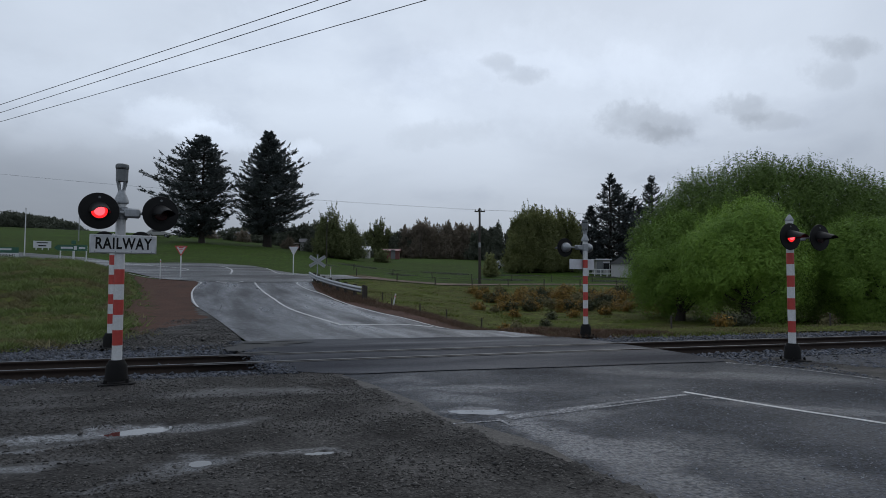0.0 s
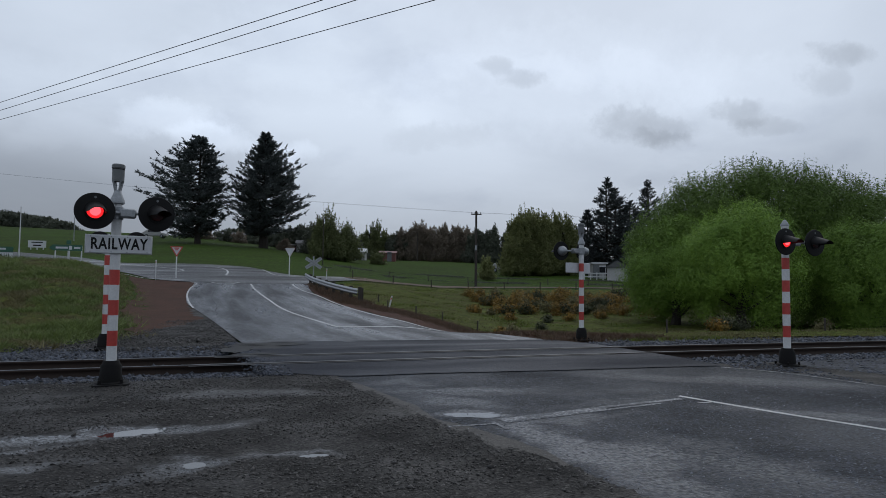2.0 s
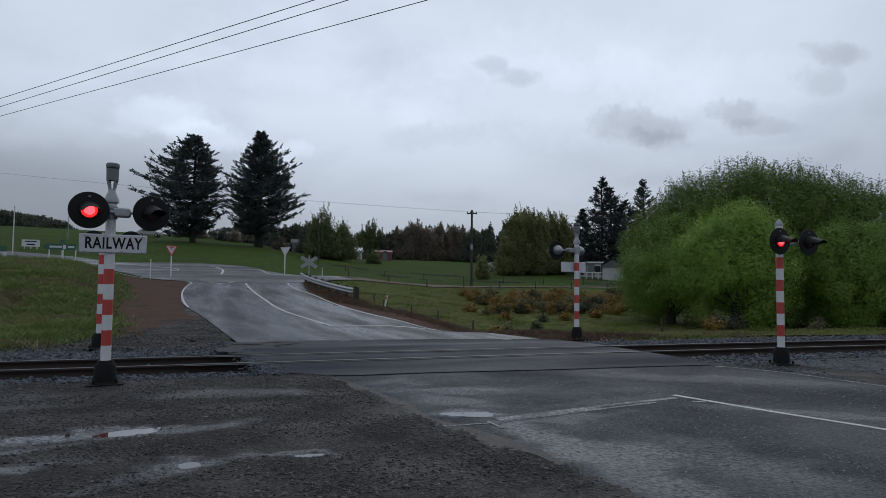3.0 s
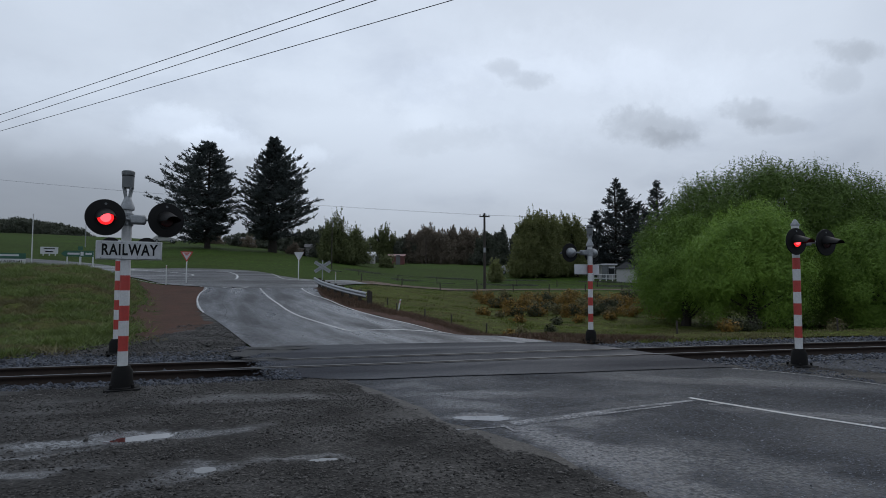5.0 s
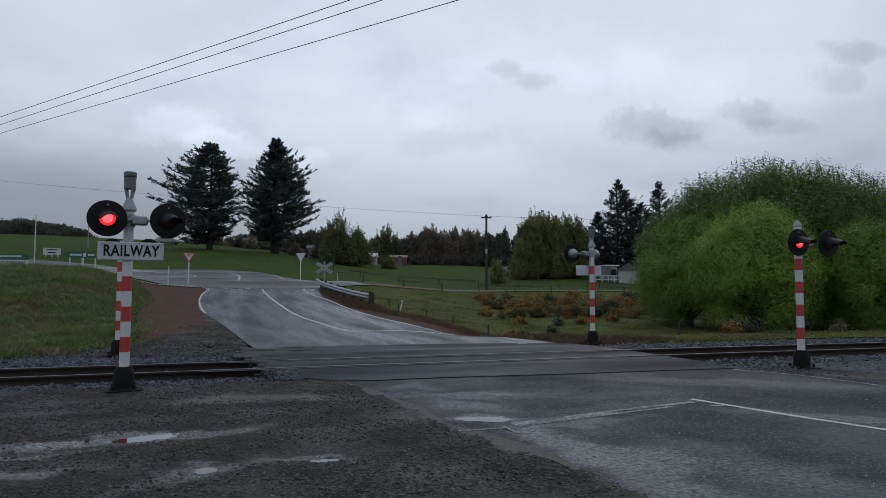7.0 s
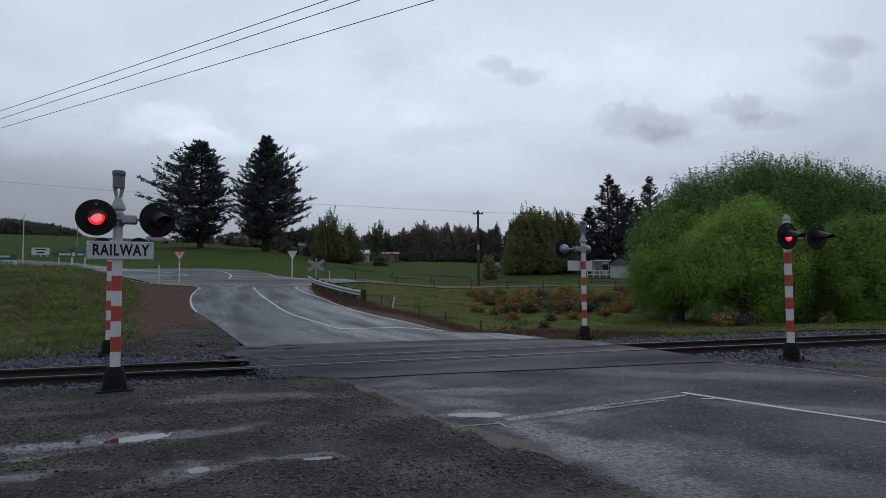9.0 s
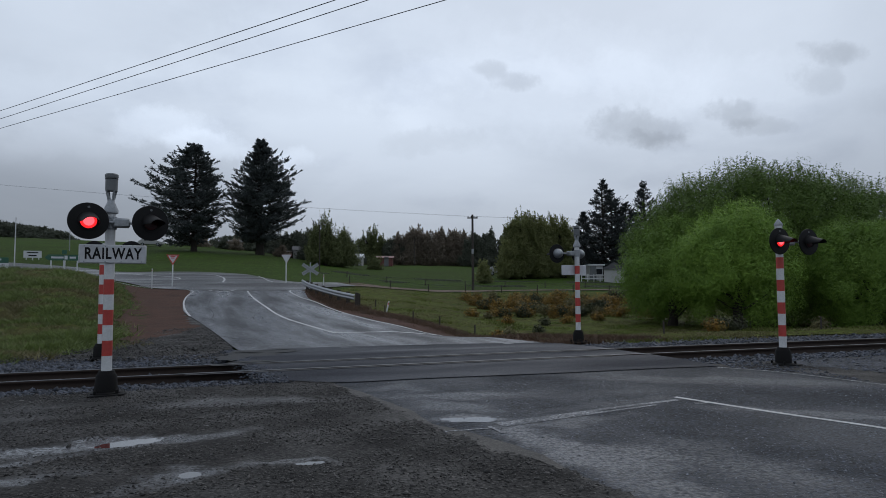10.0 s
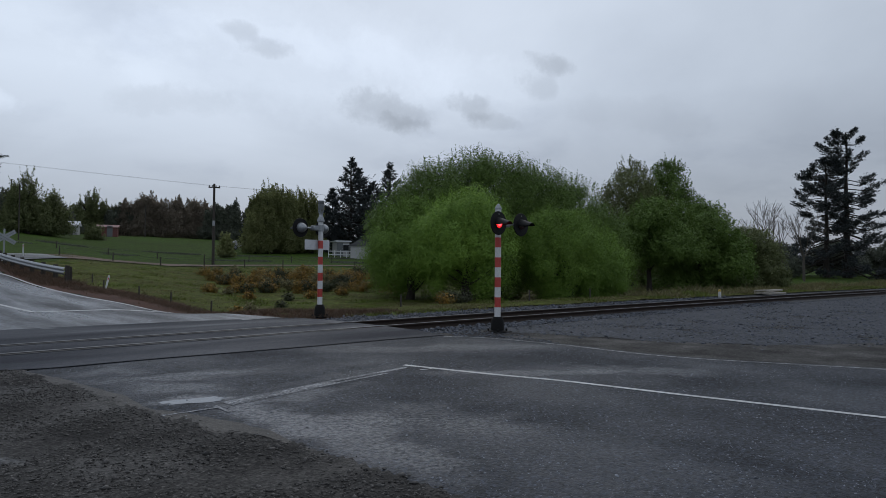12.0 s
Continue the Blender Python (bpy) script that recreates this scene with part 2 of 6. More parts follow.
    if translucent:
        tr = n.new("ShaderNodeBsdfTranslucent")
        l.new(colour_out, tr.inputs["Color"])
        ms = n.new("ShaderNodeMixShader"); ms.inputs[0].default_value = translucent
        l.new(b.outputs[0], ms.inputs[1]); l.new(tr.outputs[0], ms.inputs[2]); l.new(ms.outputs[0], out.inputs["Surface"])
    else:
        l.new(b.outputs[0], out.inputs["Surface"])
    return m


GRASS = material("grass", (0.034, 0.064, 0.009), 0.95, spec=0.05, dark=(0.025, 0.037, 0.007), scale=0.12, fine=3.0, amount=1.0, bump=0.6, bump_scale=9, speckle=0.45, speckle_scale=5)
# wet road and yard places; their pale blue tint is painted sky sheen
ROAD_WET = [(0.3, 8.75, 1.1, 0.30, 0.05, 0.7), (0.42, 7.17, 0.42, 0.20, 0.1, 1.0), (1.0, 6.3, 0.30, 0.75, 0.5, 0.9), (1.45, 5.55, 0.75, 0.42, 0.2, 0.85), (1.75, 4.7, 0.35, 0.9, 0.35, 0.75),
            (1.5, 7.0, 0.9, 0.16, 0.5, 0.5), (4.7, 7.3, 1.4, 0.18, -0.3, 0.6), (4.6, 9.8, 2.4, 0.4, -0.2, 0.45), (2.4, 8.0, 1.2, 0.2, 0.4, 0.3), (0.2, 8.0, 0.7, 0.35, -0.6, 0.6), (6.2, 6.9, 1.2, 0.35, -0.6, 0.5), (2.6, 5.6, 0.5, 1.0, 0.6, 0.4), (3.2, 3.6, 0.8, 2.4, 0.5, 0.4), (-0.6, 9.3, 0.6, 0.25, 0.1, 0.4)]
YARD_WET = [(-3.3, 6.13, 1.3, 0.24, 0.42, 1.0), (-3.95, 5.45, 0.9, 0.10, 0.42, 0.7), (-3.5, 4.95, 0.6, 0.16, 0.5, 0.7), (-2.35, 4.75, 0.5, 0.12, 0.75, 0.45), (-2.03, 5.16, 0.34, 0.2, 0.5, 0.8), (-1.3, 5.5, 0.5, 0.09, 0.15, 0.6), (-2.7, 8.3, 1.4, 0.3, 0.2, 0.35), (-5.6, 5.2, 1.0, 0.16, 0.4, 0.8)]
ASPHALT = material("wet_chip_seal", (0.0265, 0.0312, 0.042), 0.64, spec=0.17, dark=(0.0105, 0.0125, 0.017), scale=0.55, fine=24, amount=1.0, bump=1.0, bump_scale=40, rough_var=0.12, speckle=1.0, speckle_scale=42,
                   patches=ROAD_WET, wet_sheen_colour=(0.040, 0.051, 0.076), patch_rough=0.30, patch_spec=0.42)
LANE = material("tan_lane_gravel", (0.19, 0.145, 0.122), 0.95, spec=0.05, dark=(0.07, 0.055, 0.047), scale=0.6, fine=6, amount=1.0, bump=0.5, bump_scale=12)
SILT = material("grey_brown_silt", (0.050, 0.046, 0.041), 0.62, spec=0.25, dark=(0.026, 0.024, 0.022), scale=2.5, fine=40, amount=1.0, bump=0.5, bump_scale=60, speckle=0.5, speckle_scale=60)
LIMIT_PAINT = material("worn_limit_line_paint", (0.18, 0.186, 0.198), 0.5, spec=0.22, dark=(0.030, 0.035, 0.046), scale=5.0, fine=34, amount=1.0, bump=0.7, bump_scale=50, sharp=0.07, speckle=0.8, speckle_scale=60, along=-62, stretch=6.0)
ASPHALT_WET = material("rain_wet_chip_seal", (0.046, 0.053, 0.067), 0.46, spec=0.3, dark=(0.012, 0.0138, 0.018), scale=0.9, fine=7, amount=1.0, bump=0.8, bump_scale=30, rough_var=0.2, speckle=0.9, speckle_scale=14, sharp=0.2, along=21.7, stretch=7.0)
ASPHALT_CROSS = material("dark_wet_seal", (0.030, 0.033, 0.039), 0.46, spec=0.32, dark=(0.012, 0.0132, 0.016), scale=0.45, fine=2.2, amount=1.0, bump=0.8, bump_scale=40, rough_var=0.16, speckle=0.8, speckle_scale=16, along=-72, stretch=4.0)
HOTMIX = material("smooth_asphalt", (0.0125, 0.0160, 0.0275), 0.6, spec=0.12, dark=(0.0065, 0.0083, 0.0145), scale=0.7, fine=50, amount=1.0, bump=0.3, bump_scale=110, rough_var=0.14, speckle=0.5, speckle_scale=70, along=-72, stretch=4.0)
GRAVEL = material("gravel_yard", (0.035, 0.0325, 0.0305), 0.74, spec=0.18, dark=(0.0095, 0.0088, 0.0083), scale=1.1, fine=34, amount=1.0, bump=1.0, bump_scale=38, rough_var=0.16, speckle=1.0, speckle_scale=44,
                  patches=YARD_WET, wet_sheen_colour=(0.052, 0.060, 0.077), patch_rough=0.13, patch_spec=0.55, patch_bump=0.12)
BALLAST = material("ballast_bed", (0.04, 0.042, 0.048), 0.85, spec=0.2, dark=(0.010, 0.0105, 0.012), scale=2.0, fine=26, amount=1.0, bump=1.0, bump_scale=26, speckle=0.8, speckle_scale=22)
STONE = material("ballast_stone", (0.049, 0.0565, 0.074), 0.6, spec=0.25, dark=(0.016, 0.019, 0.025), scale=3, fine=40, random_by="island", random_amount=0.75)
SPREAD = material("spread_stone_bed", (0.032, 0.0365, 0.047), 0.75, spec=0.2, dark=(0.016, 0.019, 0.026), scale=1.2, fine=20, amount=1.0, bump=1.0, bump_scale=22, speckle=0.9, speckle_scale=20)
PEBBLE = material("gravel_stone", (0.066, 0.0615, 0.0585), 0.55, spec=0.32, dark=(0.0125, 0.0118, 0.0113), scale=0.8, fine=50, amount=1.0, random_by="island", random_amount=0.85, along=-60, stretch=4.0)
# chips much paler than the seal: glints of wet stone put into their colour
CHIP = material("seal_chippings", (0.15, 0.162, 0.185), 0.5, spec=0.3, dark=(0.06, 0.066, 0.08), scale=3, fine=60, random_by="island", random_amount=0.75)
DIRT = material("red_dirt", (0.070, 0.034, 0.024), 0.9, spec=0.1, dark=(0.042, 0.025, 0.018), scale=0.8, fine=18, amount=0.9, bump=0.8, bump_scale=20, speckle=0.3, speckle_scale=20)
PAINT = material("road_paint", (0.48, 0.485, 0.49), 0.5, dark=(0.2, 0.2, 0.205), scale=2.5, fine=40, amount=0.8, bump=0.3, bump_scale=90)
WORN_PAINT = material("worn_road_paint", (0.20, 0.205, 0.215), 0.55, spec=0.25, dark=(0.030, 0.033, 0.039), scale=4.5, fine=26, amount=1.0, bump=0.6, bump_scale=50, sharp=0.10, speckle=0.5, speckle_scale=40)
WETFILM = material("rain_film_on_road", (0.040, 0.048, 0.064), 0.10, spec=0.5, dark=(0.02, 0.022, 0.026), scale=2, fine=30, bump=0.08, bump_scale=30)
WATER = material("puddle_water", (0.02, 0.02, 0.02), 0.03, spec=0.6, scale=2, fine=8, amount=0.3)
RUST = material("rusty_rail_side", (0.030, 0.021, 0.017), 0.75, spec=0.2, dark=(0.013, 0.0098, 0.0085), scale=3, fine=40, bump=0.3)
STEEL = material("worn_rail_head", (0.085, 0.088, 0.096), 0.42, metal=0.6, dark=(0.04, 0.04, 0.043), scale=2, fine=30)
SLEEPER = material("sleeper_wood", (0.05, 0.042, 0.035), 0.8, dark=(0.02, 0.018, 0.016), scale=3, fine=40, bump=0.5)
WHITE = material("white_post_paint", (0.56, 0.57, 0.58), 0.45, dark=(0.36, 0.36, 0.36), scale=4, fine=40, amount=0.5, bump=0.05)
RED = material("red_post_paint", (0.42, 0.045, 0.035), 0.42, dark=(0.26, 0.03, 0.025), scale=5, fine=40, amount=0.6)
BLACK = material("black_paint", (0.006, 0.006, 0.0065), 0.55, spec=0.18, dark=(0.010, 0.010, 0.010), scale=6, fine=40)
CAST = material("black_cast_iron", (0.008, 0.008, 0.0085), 0.7, spec=0.1, dark=(0.013, 0.012, 0.011), scale=5, fine=50)
GALV = material("galvanised_steel", (0.30, 0.315, 0.33), 0.5, metal=0.5, dark=(0.18, 0.19, 0.2), scale=8, fine=40, amount=0.7)
BELLGREY = material("bell_grey_paint", (0.12, 0.13, 0.135), 0.5, dark=(0.07, 0.075, 0.08), scale=8, fine=50)
SIGNWHITE = material("sign_white_sheeting", (0.52, 0.53, 0.55), 0.4, dark=(0.38, 0.39, 0.41), scale=3, fine=20, amount=0.6)
SIGNBACK = material("sign_back_aluminium", (0.5, 0.51, 0.53), 0.5, metal=0.1, dark=(0.42, 0.43, 0.45), scale=3, fine=20)
SIGNGREEN = material("sign_green_sheeting", (0.012, 0.085, 0.05), 0.4, dark=(0.01, 0.06, 0.036), scale=3, fine=20)
SIGNRED = material("sign_red_sheeting", (0.45, 0.035, 0.03), 0.4, dark=(0.36, 0.03, 0.028), scale=3, fine=20)
WOOD = material("weathered_timber", (0.055, 0.048, 0.042), 0.85, spec=0.2, dark=(0.025, 0.022, 0.02), scale=4, fine=40, bump=0.5)
BARK = material("bark", (0.038, 0.033, 0.029), 0.9, spec=0.15, dark=(0.018, 0.016, 0.014), scale=3, fine=18, bump=0.8, bump_scale=18)
HOUSEWHITE = material("white_weatherboard", (0.36, 0.36, 0.355), 0.6, dark=(0.25, 0.25, 0.245), scale=1, fine=10)
ROOFGREY = material("grey_roof", (0.09, 0.09, 0.095), 0.6, spec=0.2, dark=(0.06, 0.06, 0.065), scale=1, fine=10)
ROOFRED = material("red_shed_iron", (0.13, 0.035, 0.03), 0.6, dark=(0.09, 0.028, 0.025), scale=1, fine=10)
PANE = material("dark_window_glass", (0.02, 0.022, 0.025), 0.08, spec=0.6)
WIRE = material("dark_cable", (0.03, 0.03, 0.032), 0.6)
LENS_OFF = material("unlit_red_lens", (0.05, 0.008, 0.008), 0.2, spec=0.6, scale=10, fine=40)


def glowing(name, colour, strength):
    m = bpy.data.materials.new(name)
    m.use_nodes = True
    b = m.node_tree.nodes["Principled BSDF"]
    b.inputs["Base Color"].default_value = (0.3, 0.01, 0.01, 1)
    b.inputs["Emission Color"].default_value = (*colour, 1)
    b.inputs["Emission Strength"].default_value = strength
    b.inputs["Roughness"].default_value = 0.2
    return m


LENS_LIT = glowing("lit_red_lens", (1.0, 0.02, 0.025), 1.2)
LENS_CORE = glowing("lit_red_lens_core", (1.0, 0.11, 0.14), 1.6)


def leaf(name, colour, dark, random_amount=0.35, translucent=0.35, scale=0.5):
    return material(name, colour, 0.65, spec=0.25, dark=dark, scale=scale, fine=4.0, amount=0.9, random_by="island",
                    random_amount=random_amount, translucent=translucent)


WILLOW = leaf("willow_leaf", (0.21, 0.335, 0.054), (0.13, 0.23, 0.039), 0.16, 0.28)
WILLOW_MID = leaf("mid_willow_leaf", (0.168, 0.275, 0.045), (0.104, 0.18, 0.031), 0.16, 0.28)
WILLOW_DARK = leaf("dark_willow_leaf", (0.104, 0.168, 0.032), (0.074, 0.124, 0.025), 0.10, 0.22)
# cypress needles greyed and lightened: distance haze put into their colour
CONIFER = leaf("hazed_conifer_needles", (0.094, 0.108, 0.107), (0.048, 0.058, 0.060), 0.45, 0.2)
FIR_NEEDLES = leaf("dark_fir_needles", (0.060, 0.069, 0.071), (0.030, 0.037, 0.040), 0.4, 0.12)
POPLAR = leaf("spring_poplar_leaf", (0.145, 0.165, 0.068), (0.092, 0.108, 0.047), 0.25, 0.4)
OLIVE = leaf("olive_willow_leaf", (0.20, 0.215, 0.085), (0.13, 0.145, 0.058), 0.22, 0.5)
BROWN_TREE = leaf("budding_brown_twigs", (0.235, 0.195, 0.15), (0.16, 0.137, 0.108), 0.22, 0.5)
FAR_DARK = leaf("far_shelter_belt", (0.112, 0.124, 0.09), (0.07, 0.08, 0.062), 0.25, 0.4)
TWIGS = leaf("bare_twigs", (0.075, 0.066, 0.055), (0.045, 0.04, 0.034), 0.3, 0.0)
GORSE = leaf("gorse_and_dead_bracken", (0.26, 0.145, 0.03), (0.085, 0.078, 0.024), 0.5, 0.25, 3.5)
GRASSBLADE = leaf("long_wet_grass", (0.135, 0.180, 0.052), (0.085, 0.108, 0.036), 0.40, 0.3, 0.5)
PADDOCK = material("rough_paddock", (0.062, 0.080, 0.016), 0.95, spec=0.05, dark=(0.050, 0.046, 0.014), scale=0.35, fine=4.0, amount=1.0, bump=0.7, bump_scale=10, speckle=0.5, speckle_scale=7)
SHORTGRASS = leaf("short_paddock_grass", (0.105, 0.140, 0.026), (0.075, 0.080, 0.020), 0.35, 0.3, 0.35)
HEDGE = leaf("dark_hedge_leaf", (0.045, 0.052, 0.022), (0.028, 0.032, 0.016), 0.35, 0.15)
TUSSOCK = leaf("rank_brown_grass", (0.15, 0.135, 0.062), (0.095, 0.088, 0.042), 0.4, 0.3, 0.6)
VERGE_GRASS = leaf("reddish_verge_grass", (0.115, 0.070, 0.045), (0.065, 0.045, 0.030), 0.4, 0.2, 0.6)

# ---- mesh helpers ----


def mesh_np(name, verts, faces, mat):
    """A mesh from arrays: verts (n, 3) and faces (m, k)."""
    verts, faces = np.asarray(verts, np.float32), np.asarray(faces, np.int32)
    me = bpy.data.meshes.new(name)
    k = faces.shape[1]
    me.vertices.add(len(verts)); me.vertices.foreach_set("co", verts.ravel())
    me.loops.add(faces.size); me.loops.foreach_set("vertex_index", faces.ravel())
    me.polygons.add(len(faces))
    me.polygons.foreach_set("loop_start", np.arange(0, faces.size, k, dtype=np.int32))
    me.update(calc_edges=True)
    me.validate()
    me.materials.append(mat)
    return me


def part(name, bm, mat, parent=None, label=""):
    """One mesh object from a bmesh (or a ready mesh), under a thing or under a part."""
    if isinstance(bm, bmesh.types.BMesh):
        me = bpy.data.meshes.new(name)
        bm.to_mesh(me); bm.free()
        me.set_sharp_from_angle(angle=radians(38))
        me.materials.append(mat)
    else:
        me = bm
    ob = new(name, me)
    ob.parent = parent
    if label:
        tagged(ob, label)
    return ob


def thing(name, m, label, category, group="", kind=""):
    ob = new(name)
    ob.empty_display_size = 0.2
    ob.matrix_world = m
    return tagged(ob, label, category, group, kind)


def add_box(bm, size, m=None, bevel=0.0):
    geo = bmesh.ops.create_cube(bm, size=1.0)
    vs = geo["verts"]
    bmesh.ops.scale(bm, vec=size, verts=vs)
    if bevel:
        es = list({e for v in vs for e in v.link_edges})
        r = bmesh.ops.bevel(bm, geom=es, offset=bevel, segments=1, affect="EDGES")
        vs = list({v for f in r["faces"] for v in f.verts} | {v for v in vs if v.is_valid})
    if m is not None:
        bmesh.ops.transform(bm, matrix=m, verts=vs)
    return bm


def box(size, at=(0, 0, 0), bevel=0.0, turn=(0, 0, 0)):
    return add_box(bmesh.new(), size, pose(*at, *turn), bevel)


def add_lathe(bm, profile, m=None, seg=24, caps=True):
    """Turns (radius, z) rings round the z axis."""
    rings = []
    for r, z in profile:
        rings.append([bm.verts.new((r * math.cos(2 * math.pi * i / seg), r * math.sin(2 * math.pi * i / seg), z)) for i in range(seg)])
    for a, b in zip(rings, rings[1:]):
        for i in range(seg):
            f = bm.faces.new((a[i], a[(i + 1) % seg], b[(i + 1) % seg], b[i])); f.smooth = True
    if caps:
        bm.faces.new(rings[0][::-1]); bm.faces.new(rings[-1])
    if m is not None:
        bmesh.ops.transform(bm, matrix=m, verts=[v for r in rings for v in r])
    return bm


def lathe(profile, m=None, seg=24, caps=True):
    return add_lathe(bmesh.new(), profile, m, seg, caps)


def rod(a, b, r, seg=8, r2=None, bm=None):
    a, b = Vector(a), Vector(b)
    d = b - a
    m = Matrix.Translation(a) @ d.to_track_quat("Z", "Y").to_matrix().to_4x4()
    return add_lathe(bm or bmesh.new(), [(r, 0), (r if r2 is None else r2, d.length)], m, seg)


def text_mesh(name, body, size, mat, m, parent, spacing=1.0, stretch=1.0, bold=0.0):
    cu = bpy.data.curves.new(name, "FONT")
    cu.body, cu.size, cu.align_x, cu.align_y = body, size, "CENTER", "CENTER"
    cu.space_character, cu.extrude, cu.offset = spacing, 0.002, bold
    ob = bpy.data.objects.new(name, cu)
    me = bpy.data.meshes.new_from_object(ob)
    bpy.data.objects.remove(ob)
    me.transform(m @ Matrix.Diagonal((stretch, 1, 1, 1)))
    me.materials.append(mat)
    return part(name, me, mat, parent)


def spline(points, n):
    """n places along a smooth curve through the points, evenly by length."""
    p = [Vector((*q, 0)) if len(q) == 2 else Vector(q) for q in points]
    p = [2 * p[0] - p[1]] + p + [2 * p[-1] - p[-2]]
    fine = []
    for a, b, c, d in zip(p, p[1:], p[2:], p[3:]):
        for i in range(24):
            t = i / 24
            fine.append(0.5 * (2 * b + (c - a) * t + (2 * a - 5 * b + 4 * c - d) * t * t + (3 * b - a - 3 * c + d) * t ** 3))
    fine.append(p[-2])
    f = np.array(fine)
    s = np.concatenate([[0], np.cumsum(np.linalg.norm(np.diff(f, axis=0), axis=1))])
    u = np.linspace(0, s[-1], n)
    return np.stack([np.interp(u, s, f[:, k]) for k in range(3)], 1)


# ---- the lie of the land ----
LAND_R = np.array([-2, -0.75, -0.39, -0.28, -0.13, -0.08, 0.0, 0.06, 0.28, 0.45, 0.6, 3])  # bearings
LAND_D = np.array([46, 62, 80, 105, 135])  # depths
LAND_W = np.array([[1.45, 1.45, 1.45, 1.45, 1.45], [1.45, 1.45, 1.45, 1.45, 1.45], [1.22, 1.22, 1.22, 1.22, 1.22], [1.1, 1.1, 1.1, 1.08, 1.0], [1.0, 0.75, 0.71, 0.73, 0.7], [0.8, 0.56, 0.61, 0.67, 0.68], [0.45, 0.43, 0.54, 0.63, 0.66], [0.38, 0.38, 0.5, 0.6, 0.635], [0.4, 0.37, 0.45, 0.5, 0.53], [0.2, 0.2, 0.22, 0.25, 0.28], [0, 0, 0.05, 0.08, 0.11], [0, 0, 0, 0, 0]])


def track_y(x):
    """The track's centre line in plan."""
    return 12.35 + 0.30 * x - 0.0012 * x * x


def height(x, y):
    """The ground's height: level round the crossing, rising to the junction, the hill and the paddocks."""
    x, y = np.asarray(x, float), np.asarray(y, float)
    rise = np.where(y < 16, 0, np.where(y < 46, 0.00144 * (y - 16) ** 2, 1.296 + 0.0864 * (np.minimum(y, 135) - 46)))
    r = x / np.maximum(y, 1)
    cols = [np.interp(r, LAND_R, LAND_W[:, k]) for k in range(len(LAND_D))]
    share = cols[0]
    for k in range(len(LAND_D) - 1):
        f = np.clip((y - LAND_D[k]) / (LAND_D[k + 1] - LAND_D[k]), 0, 1)
        share = share + (cols[k + 1] - cols[k]) * f
    return rise * share


def bank(x, y):
    """The rough grass bank beside the red dirt, and the dip of the paddock behind the track."""
    x, y = np.asarray(x, float), np.asarray(y, float)
    sm = lambda a, b, v: np.clip((v - a) / (b - a), 0, 1) ** 2 * (3 - 2 * np.clip((v - a) / (b - a), 0, 1))
    r = x / np.maximum(y, 1)
    up = 1.5 * sm(-0.46, -0.62, r) * sm(15, 31, y) * sm(52, 40, y)
    down = -0.45 * sm(-0.08, 0.12, r) * sm(17.5, 22, y - 0.25 * x) * sm(60, 40, y)
    return up + down


def land(x, y):
    return height(x, y) + bank(x, y)


def drape(name, left, right, n, across, mat, off, label="", category="", rough=0.0, kind="structure", parent=None, taper=0.0, fray=0.0):
    """A sheet between two edge curves, laid on the land."""
    a, b = spline(left, n), spline(right, n)
    t = np.linspace(0, 1, across)[None, :, None]
    g = a[:, None, :] * (1 - t) + b[:, None, :] * t
    x, y = g[..., 0], g[..., 1]
    if fray:
        w = [[fray * (noise.noise((float(u) * 0.9, float(v) * 0.9, 7.0)) + 0.6 * noise.noise((float(u) * 3.1, float(v) * 3.1, 2.0))) for u, v in zip(ru, rv)] for ru, rv in zip(x, y)]
        x, y = x + np.array(w), y + 0.6 * np.array(w)
    z = land(x, y) + off - taper * np.clip(1 - np.arange(n) / (0.18 * n), 0, 1)[:, None]
    if rough:
        z = z + rough * np.array([[noise.noise((float(u) * 1.3, float(v) * 1.3, 0.5)) for u, v in zip(ru, rv)] for ru, rv in zip(x, y)])
    verts = np.stack([x, y, z], -1).reshape(-1, 3)
    idx = np.arange(n * across).reshape(n, across)
    faces = np.stack([idx[:-1, :-1], idx[:-1, 1:], idx[1:, 1:], idx[1:, :-1]], -1).reshape(-1, 4)
    me = mesh_np(name, verts, faces, mat)
    nz = np.empty(len(me.polygons) * 3); me.polygons.foreach_get("normal", nz)
    if nz[2::3].mean() < 0:
        me.flip_normals()
    me.polygons.foreach_set("use_smooth", np.ones(len(me.polygons), bool))
    ob = part(name, me, mat, parent)
    return tagged(ob, label, category, kind=kind) if label else ob


def line_mark(name, points, width, n, mat=None, off=0.03, label="", parent=None):
    """A painted line of that width along a curve, laid on the land."""
    c = spline(points, n)
    d = np.gradient(c, axis=0)
    d /= np.linalg.norm(d[:, :2], axis=1)[:, None]
    nrm = np.stack([-d[:, 1], d[:, 0], 0 * d[:, 0]], 1)
    return drape(name, (c + nrm * width / 2)[:, :2].tolist(), (c - nrm * width / 2)[:, :2].tolist(), n, 2, mat or PAINT, off, label, "road marking", parent=parent)


# a block with eight faces, roughened stone by stone
ICO_V = np.array([(1, 0, 0), (0, 1, 0), (-1, 0, 0), (0, -1, 0), (0, 0, 1), (0, 0, -1)], float)
ICO_F = np.array([(0, 1, 4), (1, 2, 4), (2, 3, 4), (3, 0, 4), (1, 0, 5), (2, 1, 5), (3, 2, 5), (0, 3, 5)])


